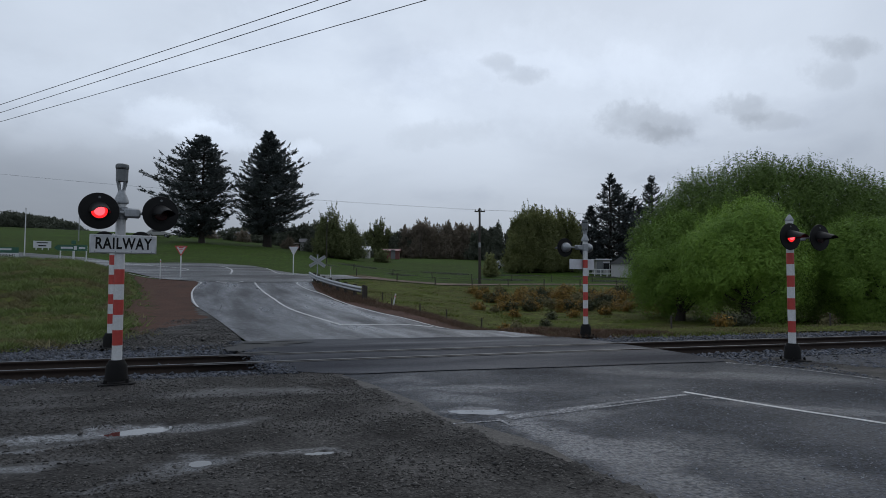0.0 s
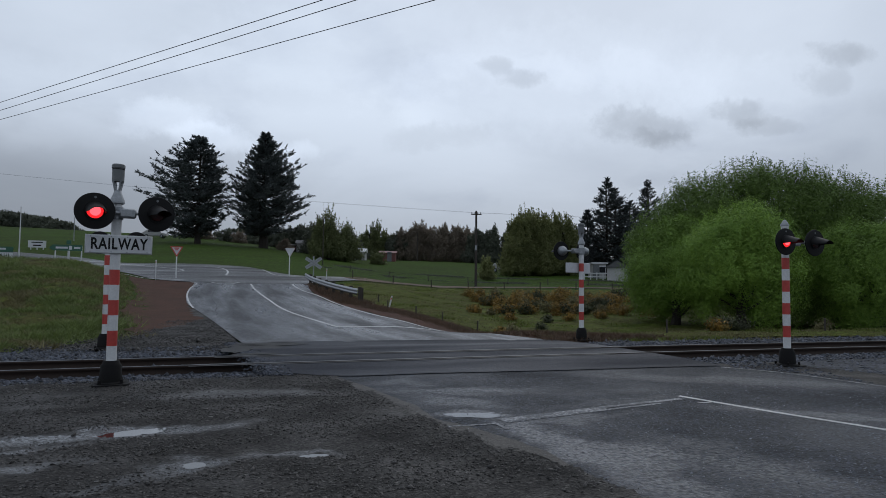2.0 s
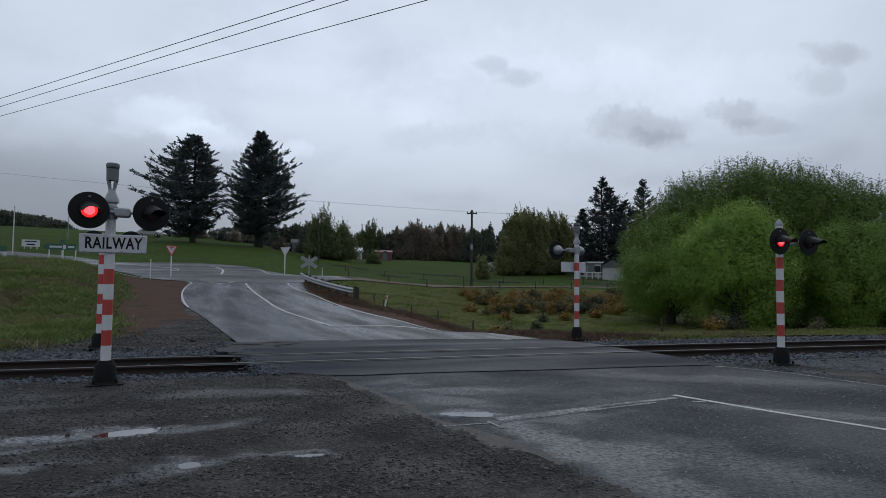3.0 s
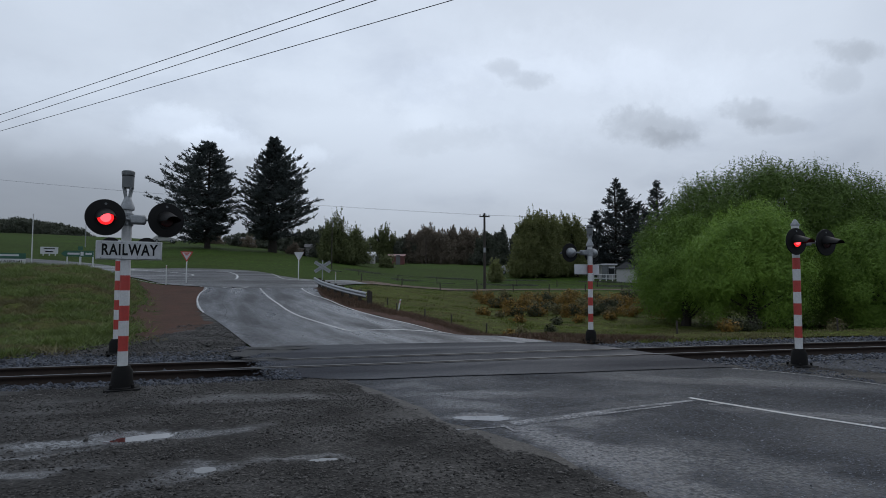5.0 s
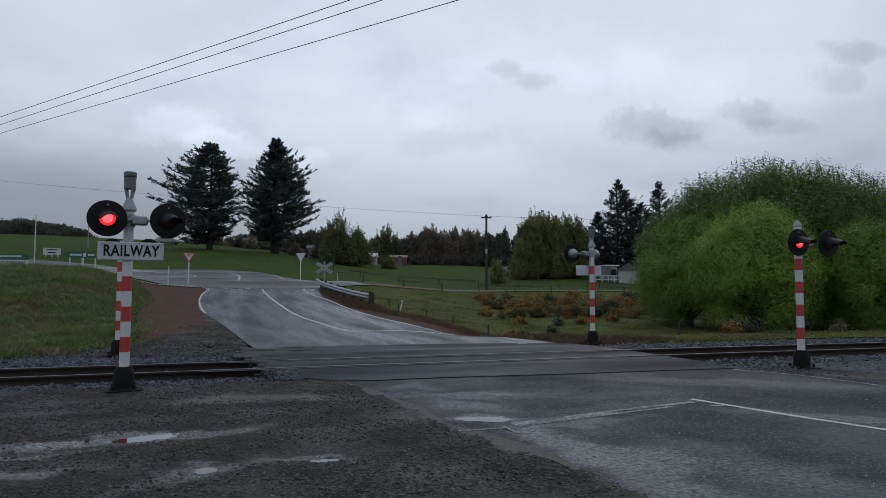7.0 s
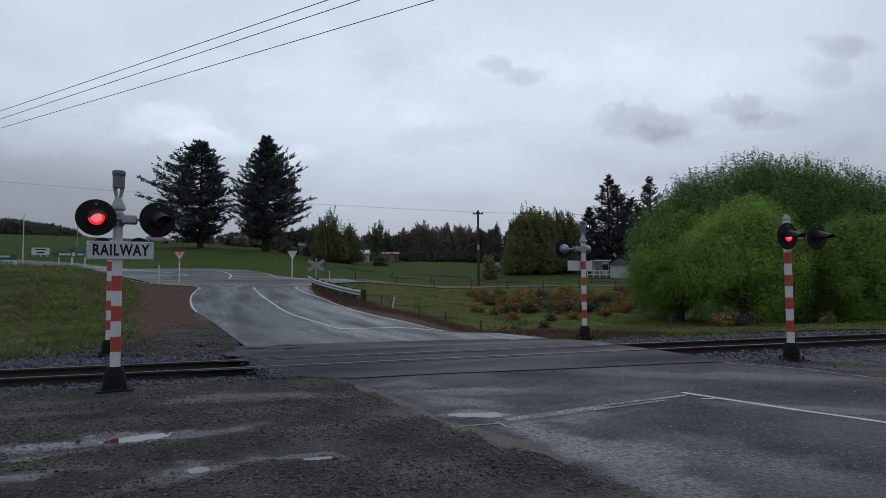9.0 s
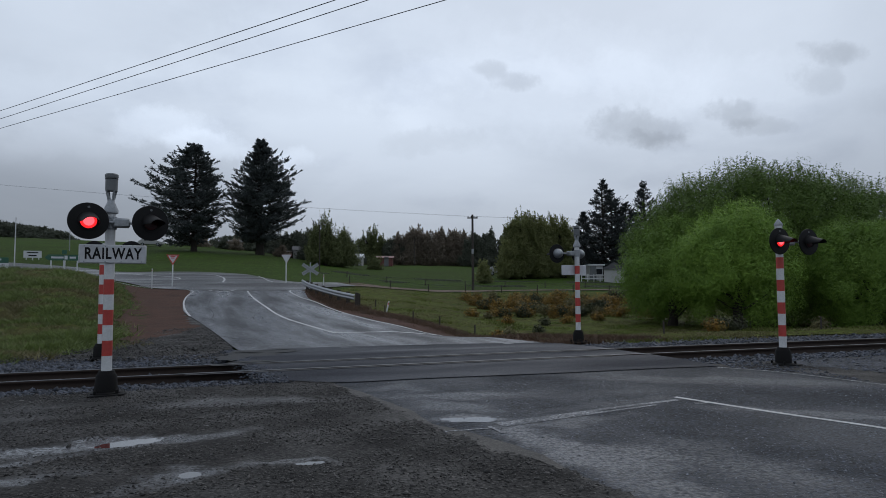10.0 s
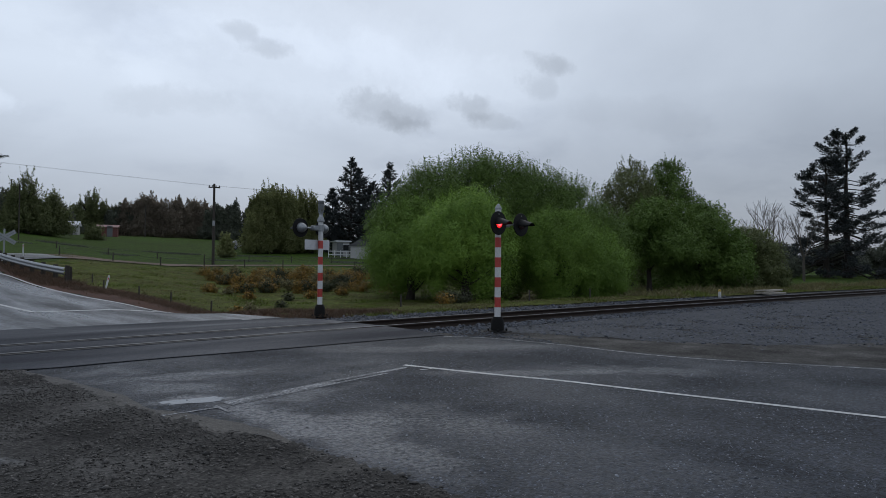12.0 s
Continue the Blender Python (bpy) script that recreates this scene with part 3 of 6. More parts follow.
def stones(name, xyz, size, mat, label, category, seed, flat=0.65):
    """Loose angular stones at the given places."""
    g = np.random.default_rng(seed)
    n = len(xyz)
    shape = ICO_V[None] * g.uniform(0.7, 1.3, (n, len(ICO_V), 1)) + g.normal(0, 0.22, (n, len(ICO_V), 3))
    shape = shape * (g.uniform(0.6, 1.25, (n, 1, 3)) * np.array([1, 1, flat])) * (size * g.lognormal(0, 0.35, n))[:, None, None]
    a = g.uniform(0, 6.28, n)
    c, s = np.cos(a)[:, None], np.sin(a)[:, None]
    x, y = shape[..., 0] * c - shape[..., 1] * s, shape[..., 0] * s + shape[..., 1] * c
    v = np.stack([x, y, shape[..., 2]], -1) + xyz[:, None, :]
    f = ICO_F[None] + (np.arange(n) * len(ICO_V))[:, None, None]
    ob = part(name, mesh_np(name, v.reshape(-1, 3), f.reshape(-1, 3), mat), mat)
    return tagged(ob, label, category, kind="stuff")


def leaf_mesh(name, pos, nrm, length, width, mat, seed, loose=0.45):
    """One pointed leaf or twig tuft at each place, facing roughly along its normal."""
    g = np.random.default_rng(seed)
    n = len(pos)
    nrm = nrm / (np.linalg.norm(nrm, axis=1)[:, None] + 1e-9) + g.normal(0, loose, (n, 3))
    nrm /= np.linalg.norm(nrm, axis=1)[:, None] + 1e-9
    t = np.cross(nrm, g.normal(0, 1, (n, 3))); t /= np.linalg.norm(t, axis=1)[:, None] + 1e-9
    b = np.cross(nrm, t)
    L = (length * g.uniform(0.6, 1.4, n))[:, None]; W = (width * g.uniform(0.6, 1.4, n))[:, None]
    v = np.stack([pos - t * L * 0.8 - b * W, pos - t * L * 0.6 + b * W, pos + t * L], 1)
    f = np.arange(n * 3).reshape(n, 3)
    return mesh_np(name, v.reshape(-1, 3), f, mat)


def sphere_dirs(g, n):
    d = g.normal(0, 1, (n, 3))
    return d / np.linalg.norm(d, axis=1)[:, None]


def lobed_crown(name, lobes, per_m2, length, width, mat, seed, twig=0.3, clump=1.3, loose=0.45, shoots=0.7):
    """Leaves over many small clumps that cover the lobes (centre, radii), with upright shoots along the top."""
    g = np.random.default_rng(seed)
    P, N = [], []
    for c, r in lobes:
        c, r = np.array(c), np.array(r)
        area = 4 * math.pi * ((r[0] * r[1]) ** 1.6 / 3 + (r[0] * r[2]) ** 1.6 / 3 + (r[1] * r[2]) ** 1.6 / 3) ** (1 / 1.6)
        clumps = max(8, int(area * clump))
        d = sphere_dirs(g, clumps); d[:, 2] = np.where(d[:, 2] < -0.8, -d[:, 2], d[:, 2])
        cc = c + d * r * g.uniform(0.8, 1.03, (clumps, 1))
        cr = g.uniform(0.35, 0.72, clumps) * min(1.5, 0.32 * r.mean() + 0.3)
        k = max(8, int(per_m2 * area / clumps))
        o = sphere_dirs(g, clumps * k).reshape(clumps, k, 3)
        p = cc[:, None] + o * cr[:, None, None] * g.uniform(0.5, 1.1, (clumps, k, 1)) * np.array([1, 1, 1.15])
        P.append(p.reshape(-1, 3)); N.append((o + d[:, None] * 0.9 + np.array([0, 0, 0.35])).reshape(-1, 3))
        kk = max(60, int(per_m2 * area * 0.22))
        di = sphere_dirs(g, kk)
        P.append(c + di * r * g.uniform(0.45, 0.8, (kk, 1))); N.append(di)
        m = int(area * shoots)
        td = sphere_dirs(g, m); td[:, 2] = np.abs(td[:, 2]) + 0.1
        base = c + td * r * 1.0
        way = td * 0.5 + np.array([0, 0, 1.0]) + g.normal(0, 0.2, (m, 3))
        ln = twig * g.uniform(0.4, 1.3, m)
        for q in np.linspace(-0.25, 1, 12):
            P.append(base + way * (ln * q)[:, None] + g.normal(0, 0.09, (m, 3)) * twig * (1.1 - q)); N.append(td + g.normal(0, 0.6, (m, 3)))
    return leaf_mesh(name, np.concatenate(P), np.concatenate(N), length, width, mat, seed, loose)

# ---- the large structure: land, roads, track bed ----


def formation(x, y):
    d = np.asarray(y, float) - track_y(np.asarray(x, float))
    return 0.05 * np.exp(-(d / 2.4) ** 4)


def axis(lo, hi, step, grow, reach):
    a = list(np.arange(lo, hi + 1e-6, step))
    s, v = step, hi
    while v < reach:
        s *= grow; v += s; a.append(v)
    s, v = step, lo
    while v > -reach:
        s *= grow; v -= s; a.insert(0, v)
    return np.array(a)


gx, gy = np.meshgrid(axis(-45, 45, 0.75, 1.16, 1500), axis(-6, 75, 0.75, 1.16, 1500))
gz = land(gx, gy) - 0.10 * np.exp(-((gy - track_y(gx)) / 7.0) ** 4) - 0.03
for i in range(gx.shape[0]):
    for j in range(gx.shape[1]):
        u, v = float(gx[i, j]), float(gy[i, j])
        if 66 < v < 140 and abs(u) < 150:
            gz[i, j] += 0.10 * noise.noise((u * 0.35, v * 0.35, 0)) * min(1, (v - 66) / 6)
gi = np.arange(gx.size).reshape(gx.shape)
gf = np.stack([gi[:-1, :-1], gi[:-1, 1:], gi[1:, 1:], gi[1:, :-1]], -1).reshape(-1, 4)
ground_mesh = mesh_np("ground", np.stack([gx, gy, gz], -1).reshape(-1, 3), gf, GRASS)
ground_mesh.polygons.foreach_set("use_smooth", np.ones(len(gf), bool))
ground = tagged(part("ground", ground_mesh, GRASS), "wet green and brown paddock grass rising to a hill", "ground", kind="structure")

land_plain = land


def land(x, y):
    return land_plain(x, y) + formation(x, y)


xs = [-34, -24, -16, -10, -6, -2, 2, 6, 10, 16, 26, 40, 60]
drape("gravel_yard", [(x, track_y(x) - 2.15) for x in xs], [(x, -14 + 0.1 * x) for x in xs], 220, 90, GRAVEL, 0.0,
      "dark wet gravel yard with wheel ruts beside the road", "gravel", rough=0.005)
bed = drape("ballast_bed", [(x, track_y(x) - 2.5) for x in xs], [(x, track_y(x) + 4.2) for x in xs], 220, 34, BALLAST, -0.06,
      "grey crushed-stone ballast along the railway track", "ballast", rough=0.03)


def trough(x, y):
    """How far the ballast lies lower between and beside the rails."""
    return -0.05 * np.exp(-((np.asarray(y, float) - track_y(np.asarray(x, float))) / 1.5) ** 4)


for v in bed.data.vertices:
    v.co.z += float(trough(v.co.x, v.co.y))
STONE_EDGE = [(6.9, 11.9), (8.5, 10.0), (9.9, 8.5), (12.9, 7.5), (20, 5.6), (32, 3.0), (60, -2)]
drape("spread_stone_bed", [(7.1, track_y(7.1) - 2.2), (9.5, track_y(9.5) - 2.2), (12, track_y(12) - 2.2), (16, track_y(16) - 2.2), (24, track_y(24) - 2.2), (36, track_y(36) - 2.2), (60, track_y(60) - 2.2)], STONE_EDGE, 120, 24, SPREAD, 0.003,
      "blue-grey crushed stone spread beside the track", "ballast", rough=0.012, fray=0.25)
drape("gravel_shoulder", [(-10.2, 13.0), (-8.7, 15.8), (-8.4, 18), (-9.3, 21.5), (-11.6, 28.6)], [(-4.2, 14.0), (-4.8, 15), (-7.0, 20), (-9.0, 24), (-11.7, 29.0)], 60, 16, GRAVEL, -0.006,
      "dark gravel shoulder between ballast and road", "gravel", rough=0.02, taper=0.075, fray=0.2)
drape("dirt_verge_left", [(-8.3, 16.6), (-12.3, 24), (-17, 34.6), (-22.5, 44.2)], [(-8.5, 21.8), (-11.5, 28.5), (-14.3, 36.1), (-16.4, 43.1)], 190, 40, DIRT, 0.003,
      "bare red-brown dirt verge beside the road", "dirt", rough=0.015, fray=0.28)
drape("dirt_verge_right", [(2.9, 16.75), (0.35, 20.1), (-1.8, 24), (-3.3, 27.2), (-5.2, 30.8), (-7.8, 38), (-10.3, 44.2)],
      [(6.2, 18.3), (2.9, 21.1), (0.6, 25.2), (-1.2, 28.4), (-3.6, 32.1), (-6.6, 38.8), (-9.3, 44.9)], 200, 14, DIRT, 0.010,
      "narrow red dirt verge along the road edge", "dirt", rough=0.02, fray=0.22, taper=0.09)

drape("rough_paddock", [(3.2, 16.8), (1.9, 21.2), (-0.6, 25.2), (-2.2, 28.5), (-4.2, 32.4), (-7, 39.2), (-7, 46), (-3, 52), (4, 57), (14, 57.6)],
      [(60, 29.5), (60, 31), (58, 33), (56, 36), (54, 39), (50, 43), (46, 47), (42, 51), (38, 54), (34, 56)], 90, 60, PADDOCK, -0.01,
      "rough olive-brown paddock behind the track", "grass", rough=0.05)
drape("grass_bank", [(-10.2, 12.8), (-8.9, 16.4), (-12.6, 24), (-17.3, 34.6), (-23.3, 44.6)], [(-34, 6), (-40, 14), (-44, 26), (-46, 38), (-44, 53)], 60, 50, PADDOCK, 0.0,
      "rough green and brown grass bank", "grass", rough=0.12)

LEFT_EDGE = [(-3.2, 10.9), (-2.66, 10.4), (-2.0, 10.05), (-1.62, 9.65), (-1.14, 8.8), (-0.57, 7.72), (-0.14, 6.9), (0.09, 6.55), (0.5, 5.88), (0.64, 5.7), (0.9, 5.55), (1.14, 5.05), (1.45, 4.45), (1.8, 3.7), (2.2, 2.0), (2.6, -2.0), (3.2, -12)]
RIGHT_EDGE = [(4.5, 12.3), (5.35, 11.35), (6.2, 10.75), (6.95, 9.5), (7.85, 7.65), (9.9, 5.65), (14, 1.8), (19, -2.8), (28, -11)]
drape("road_near", LEFT_EDGE, RIGHT_EDGE, 150, 46, ASPHALT, 0.009, "wet grey chip-seal road leading to the crossing", "road", rough=0.002)
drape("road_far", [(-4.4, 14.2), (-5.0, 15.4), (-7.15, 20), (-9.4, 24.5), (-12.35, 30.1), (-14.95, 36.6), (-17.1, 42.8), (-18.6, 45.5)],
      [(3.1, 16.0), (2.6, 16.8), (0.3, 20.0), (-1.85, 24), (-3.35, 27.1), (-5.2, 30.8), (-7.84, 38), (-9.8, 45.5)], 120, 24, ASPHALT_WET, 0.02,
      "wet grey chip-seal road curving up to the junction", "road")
drape("road_across", [(-75, 66), (-40, 55), (-25.8, 47.9), (-19.3, 43.6), (-14, 43.0), (-10.3, 44.3), (-8.4, 47), (-6.5, 49.6)],
      [(-75, 75), (-40, 63), (-29.7, 57), (-24.8, 58.5), (-18.8, 58.5), (-15, 54.5), (-12.2, 52.0), (-10.2, 52.2), (-8.6, 53.6)], 160, 20, ASPHALT_CROSS, 0.035,
      "wet grey through road at the junction", "road")
drape("gravel_lane", [(-6.9, 49.0), (-5, 51.2), (0, 56), (10, 60.5), (30, 60), (75, 54)], [(-9.1, 53.1), (-5, 56.5), (2, 60.3), (10, 62.8), (30, 62.3), (75, 56.5)], 90, 8, LANE, 0.03,
      "pale tan gravel lane running off behind the paddock", "lane", fray=0.15)
drape("crossing_panel", [(-2.55, 9.92), (-1.5, 9.72), (0.0, 10.12), (2.1, 10.62), (4.28, 11.19), (5.3, 11.42)], [(-4.9, 14.7), (-2.66, 15.5), (1.0, 16.2), (2.2, 16.3), (3.1, 16.4)], 70, 40, HOTMIX, 0.022,
      "smooth dark asphalt panel laid across the rails", "asphalt panel", rough=0.003)

# painted lines
line_mark("edge_line", [(5.2, 11.3), (6.05, 10.72), (6.8, 9.45), (7.7, 7.6), (9.75, 5.6), (13.9, 1.6), (19, -3)], 0.07, 80, WORN_PAINT, 0.014, "thin worn white edge line")
line_mark("centre_line", [(3.3, 8.45), (4.14, 7.36), (4.79, 6.6), (5.58, 5.44), (6.72, 3.84), (9.4, 0), (13, -5)], 0.085, 80, PAINT, 0.014, "white painted centre line")
drape("silt_margin", LEFT_EDGE[3:14], [(x + w, y + 0.6 * w) for (x, y), w in zip(LEFT_EDGE[3:14], (0.02, 0.16, 0.20, 0.12, 0.16, 0.26, 0.24, 0.10, 0.04, 0.02, 0.01))], 160, 8, SILT, 0.0105, "grey-brown silt along the broken edge of the seal", "silt", fray=0.06)
line_mark("limit_line", [(0.72, 6.86), (1.2, 7.13), (1.6, 7.34), (2.05, 7.58)], 0.21, 50, LIMIT_PAINT, 0.0125, "worn white limit line before the rails")
line_mark("limit_line", [(1.95, 7.60), (2.6, 7.93), (3.25, 8.25)], 0.085, 40, LIMIT_PAINT, 0.0131, "worn remnant of the white limit line")
line_mark("limit_line", [(1.9, 7.42), (2.35, 7.66), (2.85, 7.92)], 0.06, 40, LIMIT_PAINT, 0.0137, "worn remnant of the white limit line")
line_mark("limit_line_end", [(0.1, 6.57), (0.35, 6.63), (0.62, 6.72)], 0.045, 20, LIMIT_PAINT, 0.0135, "thin worn white end of the limit line")
line_mark("limit_line_corner", [(0.60, 6.80), (0.66, 6.65), (0.73, 6.48)], 0.045, 14, LIMIT_PAINT, 0.0142, "thin worn white corner of the limit line")
line_mark("paint_flake", [(3.37, 8.01), (3.47, 8.00), (3.56, 8.03)], 0.03, 8, PAINT, 0.0142, "stray fleck of white road paint")
line_mark("far_centre_line", [(-15.2, 48.7), (-14.0, 45.2), (-12.5, 41.1), (-10.65, 36.5), (-8.9, 32.3), (-7.6, 29.0), (-6.3, 26.0), (-5.07, 23.5), (-3.25, 19.8)], 0.12, 80, PAINT, 0.027, "white painted centre line up the hill")
line_mark("far_limit_line", [(-3.25, 19.8), (-1.6, 20.15), (0.15, 20.1)], 0.22, 30, PAINT, 0.027, "white limit line before the rails")
line_mark("far_edge_line", [(0.2, 19.9), (-1.95, 23.9), (-3.45, 27.0), (-5.35, 31.5), (-7.1, 36.0), (-8.6, 39.0), (-9.95, 42.2), (-10.45, 43.9), (-10.3, 45.3)], 0.10, 80, PAINT, 0.027, "white edge line along the far road")
line_mark("kerb_line", [(-10.9, 27.3), (-11.75, 29.05), (-13.05, 31.9), (-14.45, 35.25), (-15.75, 38.9), (-16.6, 42.0), (-17.5, 43.1)], 0.09, 40, PAINT, 0.027, "white edge line on the inside of the bend")
line_mark("junction_line", [(-44, 57.2), (-30, 50.6), (-24.2, 49.0), (-19.4, 48.3), (-15.4, 48.4), (-11.2, 48.0), (-9.5, 49.2)], 0.12, 80, WORN_PAINT, 0.043, "worn white line through the junction")
line_mark("junction_far_line", [(-16.2, 56.0), (-15.2, 54.1), (-13.95, 51.5), (-12.9, 50.6), (-11.2, 50.2)], 0.14, 20, PAINT, 0.043, "white edge line at the junction")
line_mark("turning_line", [(-29, 55.6), (-26.3, 54.4), (-23.9, 53.4), (-22.15, 52.4), (-21.4, 51.2), (-21.6, 50.2)], 0.16, 30, PAINT, 0.043, "white turning-bay line at the junction")
line_mark("island_base", [(-15.95, 42.95), (-15.1, 43.35), (-14.25, 43.75)], 0.10, 12, PAINT, 0.043, "white painted island base")
line_mark("turning_line", [(-24.5, 56.4), (-21.8, 56.1), (-20.1, 55.7), (-18.7, 53.7), (-17.8, 51.6), (-17.1, 49.2)], 0.16, 30, PAINT, 0.043, "white turning-bay line at the junction")
line_mark("verge_line", [(-30, 47.4), (-26, 45.9), (-21.9, 44.4), (-19.8, 44.3), (-18.5, 44.15)], 0.14, 30, PAINT, 0.043, "white edge line beside the dirt verge")
line_mark("island_line", [(-15.9, 42.9), (-15.2, 42.3), (-14.5, 42.0), (-14.3, 42.9), (-14.25, 43.7)], 0.12, 24, PAINT, 0.043, "white painted island point")


# cracks in the far road
for crack in ([(-13.9, 38), (-12.2, 33), (-10.3, 28.5), (-9.4, 25.8)], [(-9.9, 26.2), (-9.1, 25.2), (-8.7, 24.0)], [(-9.4, 25.8), (-8.6, 25.4)], [(-6.6, 19.0), (-5.6, 17.6), (-5.2, 16.6)], [(-5.6, 18.2), (-4.9, 17.4)]):
    line_mark("crack", crack, 0.022, 24, HOTMIX, 0.0255, "dark crack in the worn road seal")


def puddle(name, cx, cy, rx, ry, turn, seed, off=0.0085, mat=None):
    """A shallow irregular sheet of water lying on the ground."""
    g = np.random.default_rng(seed)
    bm = bmesh.new()
    c, s = math.cos(turn), math.sin(turn)
    ph = g.uniform(0, 6.28, 16)
    ring = []
    for i in range(110):
        a = 2 * math.pi * i / 110
        r = 1 + sum(0.30 / (k + 1) ** 0.7 * math.sin((k + 2) * a + ph[k]) for k in range(16)) * 0.5
        u, v = rx * r * math.cos(a), ry * r * math.sin(a)
        ring.append(bm.verts.new((cx + u * c - v * s, cy + u * s + v * c, off)))
    bm.faces.new(ring)
    return tagged(part(name, bm, mat or WATER), "shallow rain puddle reflecting the grey sky", "puddle", "puddles on the gravel", "structure")


HOLLOWS = [  # x, y, long and short half-width, turn
    (-3.06, 6.22, 0.36, 0.12, 0.55), (-2.02, 5.17, 0.12, 0.12, 0.6), (-1.08, 5.48, 0.13, 0.045, 0.2)]
for i_, (hx, hy, ha, hb, ht) in enumerate(HOLLOWS):
    puddle("puddle", hx, hy, ha * 1.2, hb * 1.45, ht, 3 + i_, 0.0012 + 0.0004 * i_)
puddle("wet_film", 0.42, 7.14, 0.36, 0.12, 0.1, 7, 0.0114, WETFILM)

# broken edge of the seal beside the rails
BROKEN = material("broken_wet_seal", (0.010, 0.0105, 0.012), 0.6, spec=0.2, dark=(0.005, 0.005, 0.006), scale=4, fine=30, bump=0.8, bump_scale=30)
for i_, (hx, hy, ha, hb, ht) in enumerate(((-3.97, 13.9, 0.30, 0.24, 0.2), (-4.15, 13.25, 0.26, 0.14, 1.2), (-3.85, 13.85, 0.42, 0.42, 0.3), (-3.5, 14.4, 0.42, 0.22, 0.2), (-3.95, 12.9, 0.20, 0.40, 0.2), (-3.32, 12.0, 0.30, 0.10, 0.25))):
    hole = puddle("broken_seal", hx - 0.26, hy + 0.1, ha * 1.35, hb * 1.5, ht, 60 + i_, float(land(hx - 0.26, hy + 0.1)) + 0.038 + 0.0006 * i_, BROKEN)
    tagged(hole, "dark broken patch at the edge of the seal", "pothole", "broken patches in the seal", "structure")

# ---- railway track ----


def rail(side):
    """One rail swept along the track: foot, web and head, with a polished running face."""
    t = thing("rail", pose(0, 0, 0), "rusty steel rail with a polished running surface", "rail", "two running rails")
    xs_ = np.linspace(-34, 62, 150)
    def sweep(profile, mat, name):
        v, f = [], []
        k = len(profile)
        for x in xs_:
            slope = 0.30 - 0.0024 * x
            ln = math.hypot(1, slope)
            nx, ny = -slope / ln, 1 / ln
            for o, z in profile:
                w = side * 0.567 + o
                v.append((x + nx * w, track_y(x) + ny * w, z))
        for i in range(len(xs_) - 1):
            for j in range(k):
                f.append((i * k + j, i * k + (j + 1) % k, (i + 1) * k + (j + 1) % k, (i + 1) * k + j))
        part(name, mesh_np(name, v, f, mat), mat, t)
    sweep([(-0.065, -0.068), (0.065, -0.068), (0.065, -0.055), (0.012, -0.04), (0.010, 0.04), (0.035, 0.052), (0.035, 0.083), (-0.035, 0.083), (-0.035, 0.052), (-0.010, 0.04), (-0.012, -0.04), (-0.065, -0.055)], RUST, "rail_body")
    sweep([(-0.030, 0.0835), (0.030, 0.0835), (0.026, 0.0885), (-0.026, 0.0885)], STEEL, "rail_head")
    return t


rail(-1); rail(1)
sleeper_mesh = None
for i in range(96):
    x = -26 + i * 0.66
    if -4.6 < x < 4.2:
        continue
    if sleeper_mesh is None:
        sb = bmesh.new(); add_box(sb, (0.22, 2.1, 0.14), None, 0.01)
        sleeper_mesh = bpy.data.meshes.new("sleeper"); sb.to_mesh(sleeper_mesh); sb.free(); sleeper_mesh.materials.append(SLEEPER)
    ob = tagged(new("sleeper", sleeper_mesh), "dark weathered timber sleeper bedded in ballast", "sleeper", "sleepers under the track")
    ob.matrix_world = pose(x, track_y(x), -0.075 - 0.07 + 0.015, 0, 0, math.degrees(math.atan(0.30 - 0.0024 * x)))
for side, w in ((-1, -0.475), (1, 0.475), (-1, -0.65), (1, 0.65)):
    line_mark("flangeway", [(x, track_y(x) + w * 1.045) for x in (-4.2, -2, 0, 2, 3.7)], 0.11, 30, BLACK, 0.029, "dark flangeway gap beside the rail")

rng = np.random.default_rng(11)


def scatter_band(n, x0, x1, d0, d1, power=1.0):
    x = x0 + (x1 - x0) * rng.random(n) ** power
    d = rng.uniform(d0, d1, n)
    y = track_y(x) + d
    return x, y, d


def on_road(x, y):
    """True inside the crossing's asphalt, where no loose stone lies."""
    le = np.interp(y, [q[1] for q in LEFT_EDGE[::-1]] + [12.3, 14.9, 20, 24.5, 30], [q[0] for q in LEFT_EDGE[::-1]] + [-4.2, -4.7, -7.1, -9.3, -12.2])
    re = np.interp(y, [-11, -2.8, 1.8, 5.65, 7.65, 9.5, 10.75, 11.4, 13, 16.3, 20, 24], [28, 19, 14, 9.9, 7.85, 6.95, 6.2, 5.2, 4.2, 3.1, .3, -1.8])
    return (x > le - 0.02) & (x < re + 0.02)


def stone_bed(n, x0, x1, d0, d1, size, mat, seed, label, name="ballast_stones", sink=0.0, power=1.0):
    x, y, d = scatter_band(n, x0, x1, d0, d1, power)
    keep = ~on_road(x, y) & (np.abs(np.abs(d) - 0.59) > 0.11) & (y > np.interp(x, [q[0] for q in STONE_EDGE], [q[1] for q in STONE_EDGE]) + rng.normal(-0.1, 0.3, n)) | (x < 6.9) & ~on_road(x, y) & (np.abs(np.abs(d) - 0.59) > 0.11)
    x, y = x[keep], y[keep]
    z = land(x, y) + trough(x, y) - 0.06 + 0.010 + sink
    z = np.where(np.abs(d[keep]) < 0.5, z - 0.02, z)
    return stones(name, np.stack([x, y, z], 1), size, mat, label, "ballast", seed)


